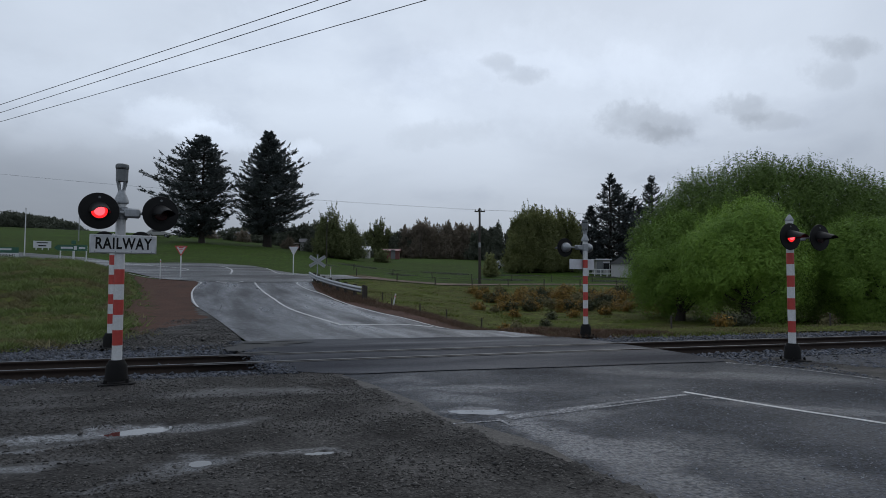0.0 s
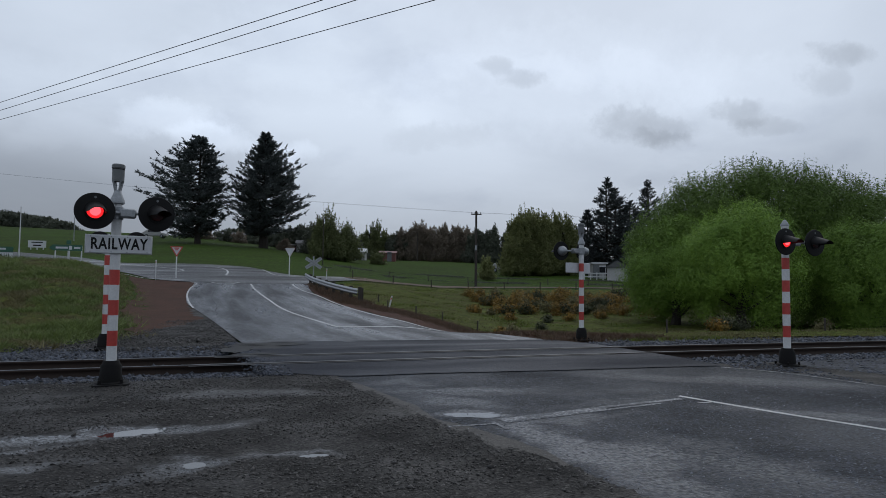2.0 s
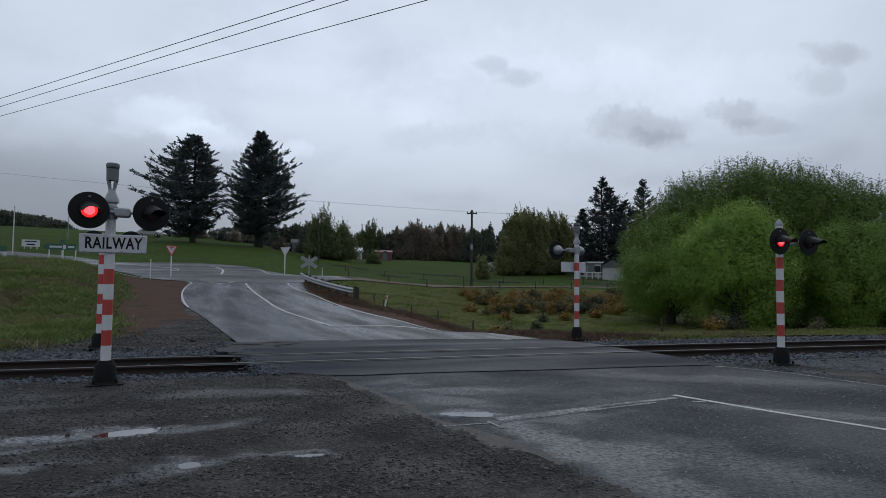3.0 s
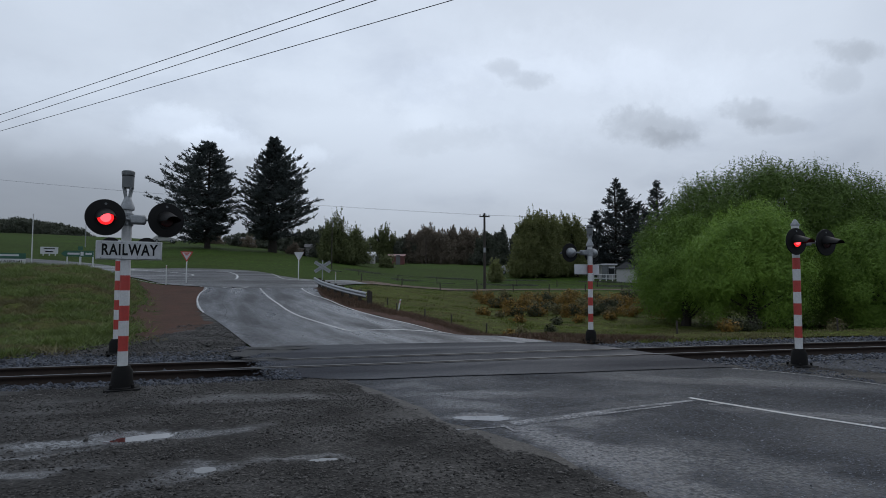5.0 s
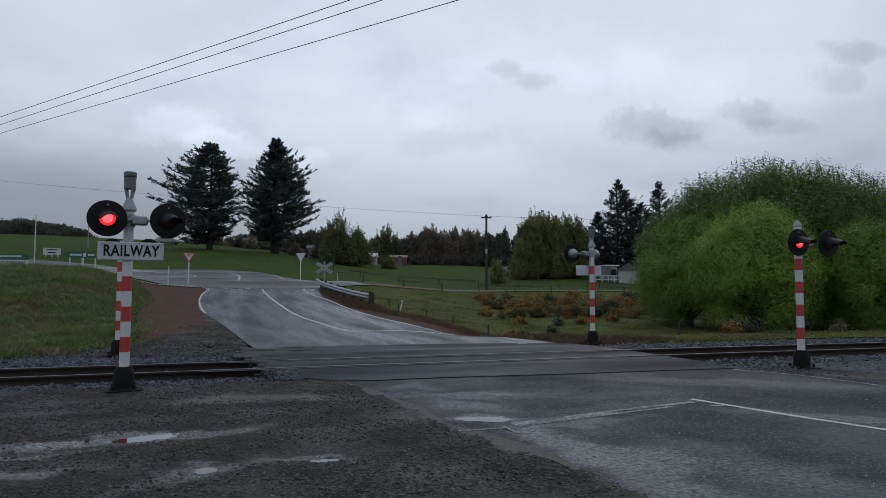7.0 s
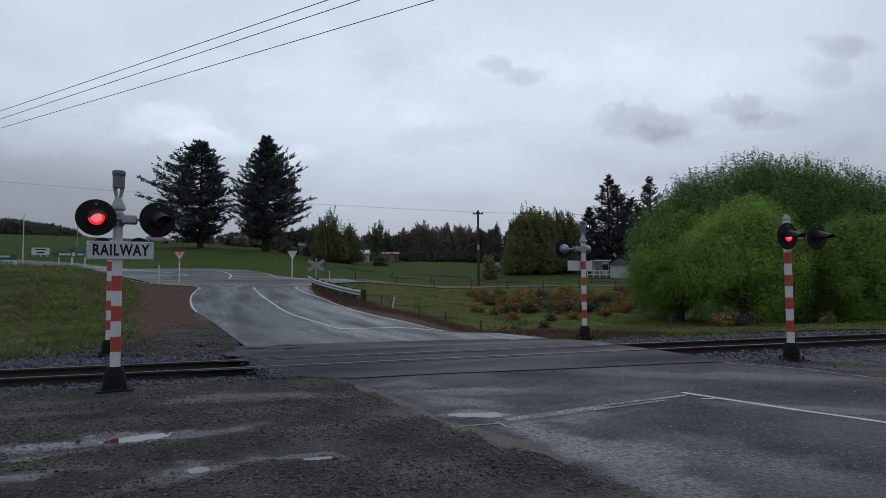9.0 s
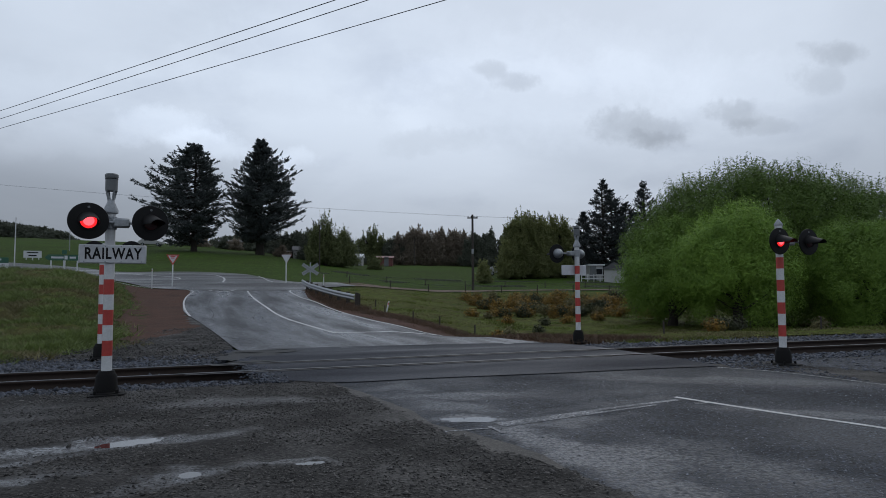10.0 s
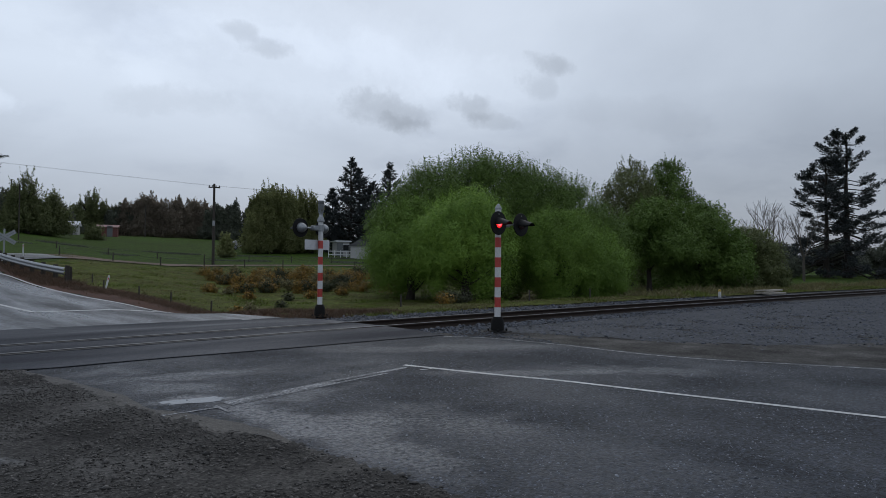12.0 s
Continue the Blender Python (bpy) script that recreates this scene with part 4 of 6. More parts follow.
stone_bed(20000, -13, -2.4, -2.1, 3.9, 0.033, STONE, 21, "loose grey ballast stones round the rails")
stone_bed(18000, 3.2, 24, -2.6, 3.4, 0.032, STONE, 22, "loose grey ballast stones beside the track", power=1.4)
stone_bed(34000, 5.5, 42, -9.5, -2.0, 0.024, STONE, 23, "spread grey railway stone beside the yard", sink=0.048, power=1.5)
for n_, y0, y1 in ((9000, 13.0, 22.0),):
    sx, sy = rng.uniform(-10.5, -4.2, n_), rng.uniform(y0, y1, n_)
    le_ = np.interp(sy, [13, 15, 20, 24], [-4.4, -4.9, -7.0, -9.0]); ri_ = np.interp(sy, [12.3, 15.8, 18, 21.5], [-10.4, -8.7, -8.4, -9.3])
    ok_ = (sx < le_ - 0.1 * rng.random(n_)) & (sx > ri_ - 0.3 * rng.random(n_))
    sx, sy = sx[ok_], sy[ok_]
    stones("shoulder_stones", np.stack([sx, sy, land(sx, sy) + 0.004], 1), 0.018, PEBBLE, "small loose stones on the road shoulder", "gravel", 24)
# the near yard: driven gravel with ruts, spilling a little over the road's edge


def yard_z(x, y):
    x, y = np.asarray(x, float), np.asarray(y, float)
    flat = np.ravel(x), np.ravel(y)
    out = []
    for a, b in zip(*flat):
        a, b = float(a), float(b)
        along, over = a * 0.87 + b * 0.49, -a * 0.49 + b * 0.87
        rut = noise.noise((along * 0.35, over * 2.1, 7.0))
        lump = noise.noise((a * 2.3, b * 2.3, 1.0))
        grit = noise.noise((a * 11, b * 11, 4.0))
        low = 0.0
        for hx, hy, ha, hb, ht in HOLLOWS:
            u, v = (a - hx) * math.cos(ht) + (b - hy) * math.sin(ht), -(a - hx) * math.sin(ht) + (b - hy) * math.cos(ht)
            q = (u / ha) ** 2 + (v / hb) ** 2
            if q < 9:
                low += math.exp(-q)
        out.append(0.012 + 0.012 * rut * (1 - min(1, low)) + 0.005 * lump + 0.004 * grit - 0.021 * min(1.2, low))
    return np.array(out).reshape(x.shape) + land(x, y)


def damp(x, y):
    """How far the wet silt of the yard covers the loose stones there."""
    out = np.zeros(len(x))
    for hx, hy, ha, hb, ht, hk in YARD_WET:
        u, v = (x - hx) * math.cos(ht) + (y - hy) * math.sin(ht), -(x - hx) * math.sin(ht) + (y - hy) * math.cos(ht)
        out = np.maximum(out, hk * np.clip(1.6 - (u / ha) ** 2 - (v / hb) ** 2, 0, 0.95))
    return out


yx, yy = np.meshgrid(np.arange(-9.2, 3.4, 0.055), np.arange(2.0, 10.4, 0.055))
yz = yard_z(yx, yy)
wob = np.array([[0.08 * noise.noise((float(a) * 2.6, float(b) * 2.6, 9.0)) + 0.05 * noise.noise((float(a) * 11, float(b) * 11, 3.0)) for a, b in zip(ra, rb)] for ra, rb in zip(yx, yy)])
inside = ~on_road(yx - wob - 0.05, yy) & (yy < track_y(yx) - 1.95 + wob)
yi = np.arange(yx.size).reshape(yx.shape)
yf = np.stack([yi[:-1, :-1], yi[:-1, 1:], yi[1:, 1:], yi[1:, :-1]], -1).reshape(-1, 4)
yf = yf[inside[:-1, :-1].ravel()]
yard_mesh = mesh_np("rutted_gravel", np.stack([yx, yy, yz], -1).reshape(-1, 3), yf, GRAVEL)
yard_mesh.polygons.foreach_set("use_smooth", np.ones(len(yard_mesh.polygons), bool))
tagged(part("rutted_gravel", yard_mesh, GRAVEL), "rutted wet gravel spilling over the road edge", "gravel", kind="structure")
for n_, size_, seed_, y1_ in ((72000, 0.0095, 31, 10.2), (3500, 0.017, 32, 10.2)):
    px, py = rng.uniform(-7.8, 2.9, n_), 2.4 + (y1_ - 2.4) * rng.random(n_)
    rut = np.array([noise.noise((float(a) * 0.5 + float(b) * 0.9, float(b) * 1.5 - float(a) * 0.7, 2.0)) for a, b in zip(px, py)])
    keep = ~on_road(px - rng.exponential(0.05, n_), py) & (py < track_y(px) - 1.8) & (rut > -0.22 + rng.normal(0, 0.12, n_)) & (rng.random(n_) > damp(px, py))
    px, py = px[keep], py[keep]
    stones("gravel_stones", np.stack([px, py, yard_z(px, py) + 0.002], 1), size_, PEBBLE, "small wet gravel stones over the yard", "gravel", seed_)

# stone chips bedded in the seal of the near road
nx_, ny_ = rng.uniform(-1.4, 10, 150000), 2.4 + 7.4 * rng.random(150000) ** 1.4
keep = on_road(nx_ - 0.06, ny_) & on_road(nx_ + 0.25, ny_) & (nx_ < 1.5 * ny_ + 0.6)
keep &= np.array([noise.noise((float(a) * 1.1, float(b) * 1.1, 6.0)) for a, b in zip(nx_, ny_)]) > -0.25 + rng.normal(0, 0.2, len(nx_))
nx_, ny_ = nx_[keep][:16000], ny_[keep][:16000]
stones("seal_chippings", np.stack([nx_, ny_, land(nx_, ny_) + 0.0085], 1), 0.0052, CHIP, "grey stone chips bedded in the wet road seal", "chippings", 26, 0.8)

sx = rng.uniform(0, 1, 2600)
sy = 9.7 + 5.2 * sx
sx = -2.5 - 2.4 * sx + rng.normal(0, 0.16, 2600) * (1 - 0.3 * sx) - 0.05
stones("spilt_stones", np.stack([sx, sy, land(sx, sy) + 0.016], 1), 0.02, STONE, "loose stones spilt onto the crossing panel", "gravel", 25)
puddle("pothole", -4.3, 14.15, 0.34, 0.10, 0.1, 33, 0.084, BLACK)
puddle("pothole", -3.75, 14.75, 0.42, 0.06, 0.25, 34, 0.07, BLACK)
for nm in [o for o in bpy.data.objects if o.name.startswith("pothole")]:
    tagged(nm, "dark broken pothole in the road edge", "pothole", "potholes by the rails")

# ---- crossing signals ----


def signal_head(parent, x, y, z, turn, lit, lens_part=True):
    """A round black target with a hooded red lens, facing -y turned by that many degrees."""
    m = pose(x, y, z, 90, 0, turn)
    head = part("light_head", lathe([(0.252, -0.006), (0.255, 0.0), (0.25, 0.012), (0.18, 0.016)], m, 48), BLACK, parent, "round black signal target")
    part("lamp_housing", lathe([(0.13, -0.004), (0.13, -0.07), (0.10, -0.14), (0.04, -0.19), (0.02, -0.2)], m, 24), GALV, head, "grey domed lamp housing")
    part("lens", lathe([(0.104, 0.016), (0.098, 0.026), (0.07, 0.036), (0.0005, 0.042)], m, 32), LENS_LIT if lit else LENS_OFF, head, "glowing red lens" if lit else "dark unlit red lens")
    if lit:
        part("lens_core", lathe([(0.07, 0.0375), (0.05, 0.043), (0.0005, 0.047)], m, 24), LENS_CORE, head, "bright red lamp centre")
    part("lens_ring", lathe([(0.125, 0.012), (0.125, 0.035), (0.108, 0.035), (0.108, 0.012)], m, 32, False), BLACK, head)
    # the hood: the upper part of a tapering tube
    hb = bmesh.new()
    seg, rows = 20, 7
    for ri, rad in enumerate((0.13, 0.122)):
        grid = []
        for j in range(rows):
            f = j / (rows - 1)
            span = math.radians(215 - 95 * f)
            grid.append([hb.verts.new(((rad - 0.012 * f) * math.sin(-span / 2 + span * i / seg), (rad - 0.012 * f) * math.cos(-span / 2 + span * i / seg) - 0.085 * f, 0.012 + 0.30 * f)) for i in range(seg + 1)])
        for a, b in zip(grid, grid[1:]):
            for i in range(seg):
                hb.faces.new((a[i], a[i + 1], b[i + 1], b[i]))
    bmesh.ops.transform(hb, matrix=m, verts=hb.verts)
    part("hood", hb, BLACK, head, "black lamp hood")
    part("sight_hole", lathe([(0.017, 0.013), (0.017, 0.02)], m @ pose(0.0, 0.19, 0), 12), BELLGREY, head)
    return head


def crossing_signal(x, y, z, turn, label, bell=True, sign=True, mirrored=False, lit=0, front_sign=True, lamp_turn=(0, 0), bands=7, lamp_z=2.44, top=2.575):
    t = thing("crossing_signal", pose(x, y, z, 0, 0, turn), label, "railway signal", "crossing signals round the track")
    s = -1 if mirrored else 1
    part("foot", lathe([(0.20, -0.02), (0.20, 0.035), (0.15, 0.05), (0.135, 0.27), (0.115, 0.30), (0.10, 0.34)], None, 20), CAST, t, "black cast-iron post foot")
    part("base_plate", box((0.46, 0.46, 0.03), (0, 0, 0.012), 0.008), CAST, t)
    for a in (45, 135, 225, 315):
        part("bolt", lathe([(0.022, 0.0), (0.022, 0.05), (0.012, 0.06)], pose(0.25 * math.cos(radians(a)) * 0.78, 0.25 * math.sin(radians(a)) * 0.78, 0.026), 6), CAST, t)
    zz = 0.33
    for i in range(bands):
        part("band", lathe([(0.0675, zz), (0.0675, zz + 0.217)], None, 20), WHITE if i % 2 == 0 else RED, t, "white painted band" if i % 2 == 0 else "red painted band")
        zz += 0.217
    part("post", lathe([(0.066, zz), (0.066, top)], None, 20), WHITE, t, "grey-white upper post")
    for zc in (lamp_z - 0.07, lamp_z + 0.07):
        part("clamp_bolt", rod((0.0, -0.105, zc), (0.0, -0.075, zc), 0.014, 6), GALV, t)
    if bell:
        bracket = part("bell_bracket", lathe([(0.075, top), (0.098, top + 0.01), (0.098, top + 0.05), (0.05, top + 0.17), (0.045, top + 0.205), (0.0005, top + 0.21)], None, 20, False), GALV, t, "waisted grey bell bracket")
        for a in range(4):
            ca, sa = math.cos(a * 1.571 + 0.5), math.sin(a * 1.571 + 0.5)
            part("strut", rod((0.035 * ca, 0.035 * sa, top + 0.19), (0.070 * ca, 0.070 * sa, top + 0.335), 0.016, 6), GALV, bracket)
        part("bell", lathe([(0.0005, top + 0.33), (0.080, top + 0.33), (0.082, top + 0.52), (0.089, top + 0.525), (0.089, top + 0.565), (0.076, top + 0.58), (0.0005, top + 0.585)], None, 24), BELLGREY, t, "dark grey bell can")
        part("bell_ring", lathe([(0.085, top + 0.50), (0.085, top + 0.512)], None, 24, False), BLACK, t)
    else:
        part("cap", lathe([(0.075, top), (0.078, top + 0.03), (0.02, top + 0.12), (0.0005, top + 0.13)], None, 16), GALV, t, "pointed grey post cap")
    # cross arm with junction box
    part("cross_arm", rod((-0.28 * s, -0.13, lamp_z), (0.58 * s, -0.10, lamp_z), 0.022, 10), GALV, t)
    part("junction_box", box((0.22, 0.17, 0.13), (0.14 * s, -0.07, lamp_z - 0.0), 0.02), GALV, t, "grey cast junction box")
    part("clamp", lathe([(0.085, lamp_z - 0.09), (0.085, lamp_z + 0.09)], None, 16), GALV, t)
    signal_head(t, -0.27 * s, -0.24, lamp_z, lamp_turn[0], lit == 1)
    signal_head(t, 0.51 * s, -0.22, lamp_z, lamp_turn[1], lit == 2)
    if sign:
        board = part("sign_board", box((0.835, 0.016, 0.25), (0.045 * s, -0.095, lamp_z - 0.45), 0.006), SIGNWHITE if front_sign else SIGNBACK, t, "white sign board")
        part("sign_rim", box((0.855, 0.012, 0.268), (0.045 * s, -0.082, lamp_z - 0.45), 0.005), SIGNWHITE, board)
        text_mesh("lettering", "RAILWAY", 0.222, BLACK, pose(0.045 * s, -0.1055, lamp_z - 0.45, 90, 0, 0), board, 1.12, 0.69, 0.006)
        for bx in (-0.36, -0.1, 0.1, 0.36):
            for bz in (-0.108, 0.108):
                part("screw", lathe([(0.008, 0), (0.008, 0.004)], pose(bx + 0.045 * s, -0.103, lamp_z - 0.45 + bz, 90, 0, 0), 8), GALV, board)
    return t


crossing_signal(-4.66, 8.8, 0.035, 28, "red and white banded signal post with bell and RAILWAY board", lit=1, lamp_turn=(8, 16))
crossing_signal(6.68, 11.75, 0.0, 20, "red and white banded signal post with pointed cap and hooded lamps", bell=False, sign=False, lit=1, lamp_z=2.36, top=2.68, bands=8)
crossing_signal(3.84, 16.5, 0.0, 208, "red and white banded signal post with bell, seen from behind", lamp_z=2.40, top=2.57, bands=8, front_sign=False)
crossing_signal(-7.36, 13.6, -0.02, 190, "red and white banded signal post in the ballast, facing uphill", bell=False, sign=False, mirrored=True, lamp_z=2.36, top=2.42, bands=8)

# ---- trees ----


def trunk_mesh(h, r0, r1, seed, lean=0.05):
    g = random.Random(seed)
    bm = bmesh.new()
    pts = [Vector((0, 0, -0.3))]
    for i in range(1, 7):
        pts.append(Vector((g.uniform(-lean, lean) * h * 0.3, g.uniform(-lean, lean) * h * 0.3, h * i / 6)))
    for i in range(6):
        ra, rb = r0 + (r1 - r0) * i / 6, r0 + (r1 - r0) * (i + 1) / 6
        rod(pts[i], pts[i + 1], ra * (1.35 if i == 0 else 1), 8, rb, bm)
    return bm


def limbs_mesh(h, spread, n, r, seed, low=0.25):
    g = random.Random(seed)
    bm = bmesh.new()
    for i in range(n):
        a = g.uniform(0, 6.28)
        z0 = h * g.uniform(low, 0.7)
        e = Vector((math.cos(a) * spread * g.uniform(0.5, 0.95), math.sin(a) * spread * g.uniform(0.5, 0.95), min(h * 0.98, z0 + h * g.uniform(0.12, 0.4))))
        mid = Vector((e.x * 0.45, e.y * 0.45, z0 + (e.z - z0) * 0.35))
        rod((0, 0, z0), mid, r, 6, r * 0.7, bm); rod(mid, e, r * 0.7, 6, r * 0.2, bm)
    return bm


def broad_tree(name, x, y, h, w, mat, label, seed, base=0.12, per=26, length=0.16, width=0.055, group="", lobes=9, twig=0.35, depth=None, skirt=False, plume=False, sprays=2.2):
    """A leafy tree: trunk, limbs, and a crown of many clumps of small leaves; plume makes it of upright sprays."""
    g = random.Random(seed)
    h = max(h, 2.0)
    t = thing(name, pose(x, y, float(land(x, y)) - 0.05), label, "tree", group)
    part("trunk", trunk_mesh(h * 0.62, 0.03 * h, 0.012 * h, seed), BARK, t)
    part("limb", limbs_mesh(h * 0.85, w * 0.36, 9, 0.01 * h, seed), BARK, t)
    L = []
    dep = depth or w
    if plume:
        n = max(7, int(w * sprays))
        for i in range(n):
            a, q = g.uniform(0, 6.28), math.sqrt(g.random())
            hh = h * (1.0 - 0.42 * q * g.uniform(0.5, 1.1)) * (g.uniform(0.82, 1.0) if i else 1.0)
            rr = g.uniform(0.5, 1.0) if w > 4 else g.uniform(0.28, 0.5)
            L.append(((math.cos(a) * q * w * 0.42 * (i > 0), math.sin(a) * q * dep * 0.42, hh * 0.62), (rr, rr, hh * 0.38)))
            L.append(((math.cos(a) * q * w * 0.44, math.sin(a) * q * dep * 0.44, hh * 0.25), (rr * 1.5, rr * 1.5, hh * 0.26)))
    else:
        for i in range(lobes):
            f = (i + 0.5) / lobes
            zc = h * (base + (1 - base) * (0.12 + 0.68 * f))
            ring = math.sin(math.pi * min(0.95, 0.30 + 0.58 * f)) * 0.5
            a = i * 2.4 + g.uniform(-0.4, 0.4)
            rr = g.uniform(0.22, 0.34)
            L.append(((math.cos(a) * w * ring * g.uniform(0.35, 0.75), math.sin(a) * dep * ring * g.uniform(0.35, 0.75), zc),
                      (w * rr, dep * rr, h * (1 - base) * g.uniform(0.15, 0.24))))
        L.append(((0, 0, h * 0.88), (w * 0.16, dep * 0.16, h * 0.12)))
    if skirt:
        for k in range(3):
            L.append((((k - 1) * w * 0.33, g.uniform(-0.2, 0.2) * w, h * 0.13), (w * 0.28, w * 0.28, h * 0.15)))
    part("crown", lobed_crown("crown", L, per, length, width, mat, seed, twig), mat, t)
    return t


def spray_conifer(name, x, y, h, r, label, seed, profile, low=0.08, n=170, rise=(0.05, 0.7), skew=0.0, gap=0.0, group="", spray=1.5, leaf_size=0.30, per=22, stout=0.022, lean=0.03, bare=0.25, fat=0.15, mat=CONIFER):
    """An old conifer: curved limbs, each feathered with tapering sprays of needles that end in ragged points."""
    g = np.random.default_rng(seed)
    t = thing(name, pose(x, y, float(land(x, y)) - 0.05), label, "conifer", group)
    lb = trunk_mesh(h * 0.95, stout * h, 0.004 * h, seed, lean)
    P, D = [], []
    ph, pr = [p[0] for p in profile], [p[1] for p in profile]
    open_side = g.uniform(0, 6.28, 6)
    for i in range(n):
        f = (i + g.random()) / n
        a = g.uniform(0, 6.28)
        if gap and math.cos(a - open_side[int(f * 5.99)]) > 1 - gap:
            continue
        reach = r * float(np.interp(f, ph, pr)) * (g.uniform(0.6, 1.0) if g.random() < 0.85 else g.uniform(1.0, 1.3)) * (1 + skew * math.cos(a))
        up = (rise[0] + (rise[1] - rise[0]) * f) * g.uniform(0.5, 1.4)
        s0 = np.array([0, 0, h * (low + (0.96 - low) * f)])
        out = np.array([math.cos(a), math.sin(a), 0.0])
        e = s0 + out * reach + np.array([0, 0, reach * up])
        mid = s0 + out * reach * 0.55 + np.array([0, 0, reach * (up - 0.35) * 0.5])
        rod(s0, mid, 0.006 * h * (1 - 0.7 * f), 4, 0.004 * h * (1 - 0.7 * f), lb); rod(mid, e, 0.004 * h * (1 - 0.7 * f), 4, 0.01, lb)
        k = int(5 + 13 * reach / r)
        u = g.uniform(bare, 1.0, k)[:, None]
        base = (1 - u) ** 2 * s0 + 2 * u * (1 - u) * mid + u ** 2 * e
        tan = (1 - u) * (mid - s0) + u * (e - mid)
        tan /= np.linalg.norm(tan, axis=1)[:, None] + 1e-9
        side = np.array([-math.sin(a), math.cos(a), 0.0])
        d = tan * 0.8 + side * g.normal(0, 0.65, (k, 1)) + np.array([0, 0, 1.0]) * g.uniform(-0.25, 0.55, (k, 1))
        d /= np.linalg.norm(d, axis=1)[:, None]
        ln = spray * g.uniform(0.5, 1.25, (k, 1)) * (1.15 - 0.4 * u) * min(1.0, 0.35 + reach / r)
        q = g.random((k, per, 1))
        p = base[:, None] + d[:, None] * ln[:, None] * q + g.normal(0, 1, (k, per, 3)) * (ln[:, None] * fat * (1.05 - q))
        P.append(p.reshape(-1, 3)); D.append((d[:, None] + g.normal(0, 0.45, (k, per, 3))).reshape(-1, 3))
    P, D = np.concatenate(P), np.concatenate(D)
    D /= np.linalg.norm(D, axis=1)[:, None]
    B = np.cross(D, g.normal(0, 1, D.shape)); B /= np.linalg.norm(B, axis=1)[:, None] + 1e-9
    L = leaf_size * g.uniform(0.6, 1.4, (len(P), 1))
    v = np.stack([P - B * L * 0.2, P + B * L * 0.2, P + D * L], 1).reshape(-1, 3)
    part("trunk", lb, BARK, t, "dark trunk with bare limbs")
    part("crown", mesh_np("crown", v, np.arange(len(v)).reshape(-1, 3), mat), mat, t)
    return t


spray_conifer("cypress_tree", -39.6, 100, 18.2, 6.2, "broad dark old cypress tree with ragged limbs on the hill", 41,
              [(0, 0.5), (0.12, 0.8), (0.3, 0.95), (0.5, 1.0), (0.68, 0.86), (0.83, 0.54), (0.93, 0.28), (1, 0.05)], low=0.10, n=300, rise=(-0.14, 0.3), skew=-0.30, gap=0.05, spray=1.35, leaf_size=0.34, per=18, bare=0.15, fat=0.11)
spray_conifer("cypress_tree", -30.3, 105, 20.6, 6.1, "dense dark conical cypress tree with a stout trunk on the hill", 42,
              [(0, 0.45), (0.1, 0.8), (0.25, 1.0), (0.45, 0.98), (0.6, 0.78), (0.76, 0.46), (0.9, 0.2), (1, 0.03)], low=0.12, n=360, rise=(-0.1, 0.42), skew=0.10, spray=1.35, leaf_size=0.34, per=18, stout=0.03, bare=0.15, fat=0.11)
FIR = [(0, 1.0), (0.25, 1.0), (0.5, 0.76), (0.75, 0.42), (0.9, 0.16), (1, 0.02)]
for x, y, h, r, lab, seed in ((26.4, 96, 16.0, 4.8, "dark pointed fir tree with ragged limbs behind the houses", 43), (28.4, 98.5, 14.6, 4.6, "dark pointed fir tree behind the houses", 48),
                              (23.9, 98, 10.6, 3.0, "low dark fir tree behind the houses", 49), (31.0, 99, 12.8, 5.2, "dark spreading fir tree behind the houses", 44), (34.4, 100, 16.8, 4.0, "dark pointed fir tree behind the willows", 45)):
    spray_conifer("fir_tree", x, y, h, r, lab, seed, FIR, low=0.02, n=190, rise=(0.0, 0.45), gap=0.08, spray=1.3, leaf_size=0.22, bare=0.2, fat=0.085, per=17, mat=FIR_NEEDLES)
spray_conifer("redwood_tree", 82.6, 52.8, 20.6, 4.6, "tall dark gnarled conifer with open tufted limbs beside the line", 46,
              [(0, 1.3), (0.1, 1.2), (0.3, 1.0), (0.6, 0.95), (0.82, 0.8), (0.93, 0.6), (1, 0.25)], low=0.06, n=115, rise=(-0.15, 0.35), gap=0.16, spray=0.95, leaf_size=0.26, bare=0.5, stout=0.024, per=26, fat=0.36, mat=FIR_NEEDLES)
spray_conifer("redwood_tree", 80.2, 54.0, 16.6, 3.6, "shorter dark gnarled conifer beside the line", 47,
              [(0, 1.3), (0.1, 1.2), (0.3, 1.0), (0.6, 0.95), (0.85, 0.8), (1, 0.35)], low=0.06, n=95, rise=(-0.15, 0.35), gap=0.16, skew=-0.2, spray=0.95, leaf_size=0.26, bare=0.5, per=26, fat=0.36, mat=FIR_NEEDLES)

# the willow clump beside the line


def willow(x, y, lobes, label, seed, mat, per=330, length=0.088, width=0.027):
    z = float(land(x, y))
    t = thing("willow_tree", pose(x, y, z), label, "tree", "willows beside the line")
    hi = max(c[2] + r[2] for c, r in lobes)
    sp = max(r[0] for c, r in lobes)
    part("trunk", trunk_mesh(hi * 0.5, 0.22, 0.10, seed, 0.12), BARK, t)
    part("limb", limbs_mesh(hi * 0.78, sp * 0.7, 12, 0.07, seed, 0.05), BARK, t)
    part("crown", lobed_crown("crown", lobes, per, length, width, mat, seed, 0.32, 1.6, 0.28, 2.0), mat, t)
    return t


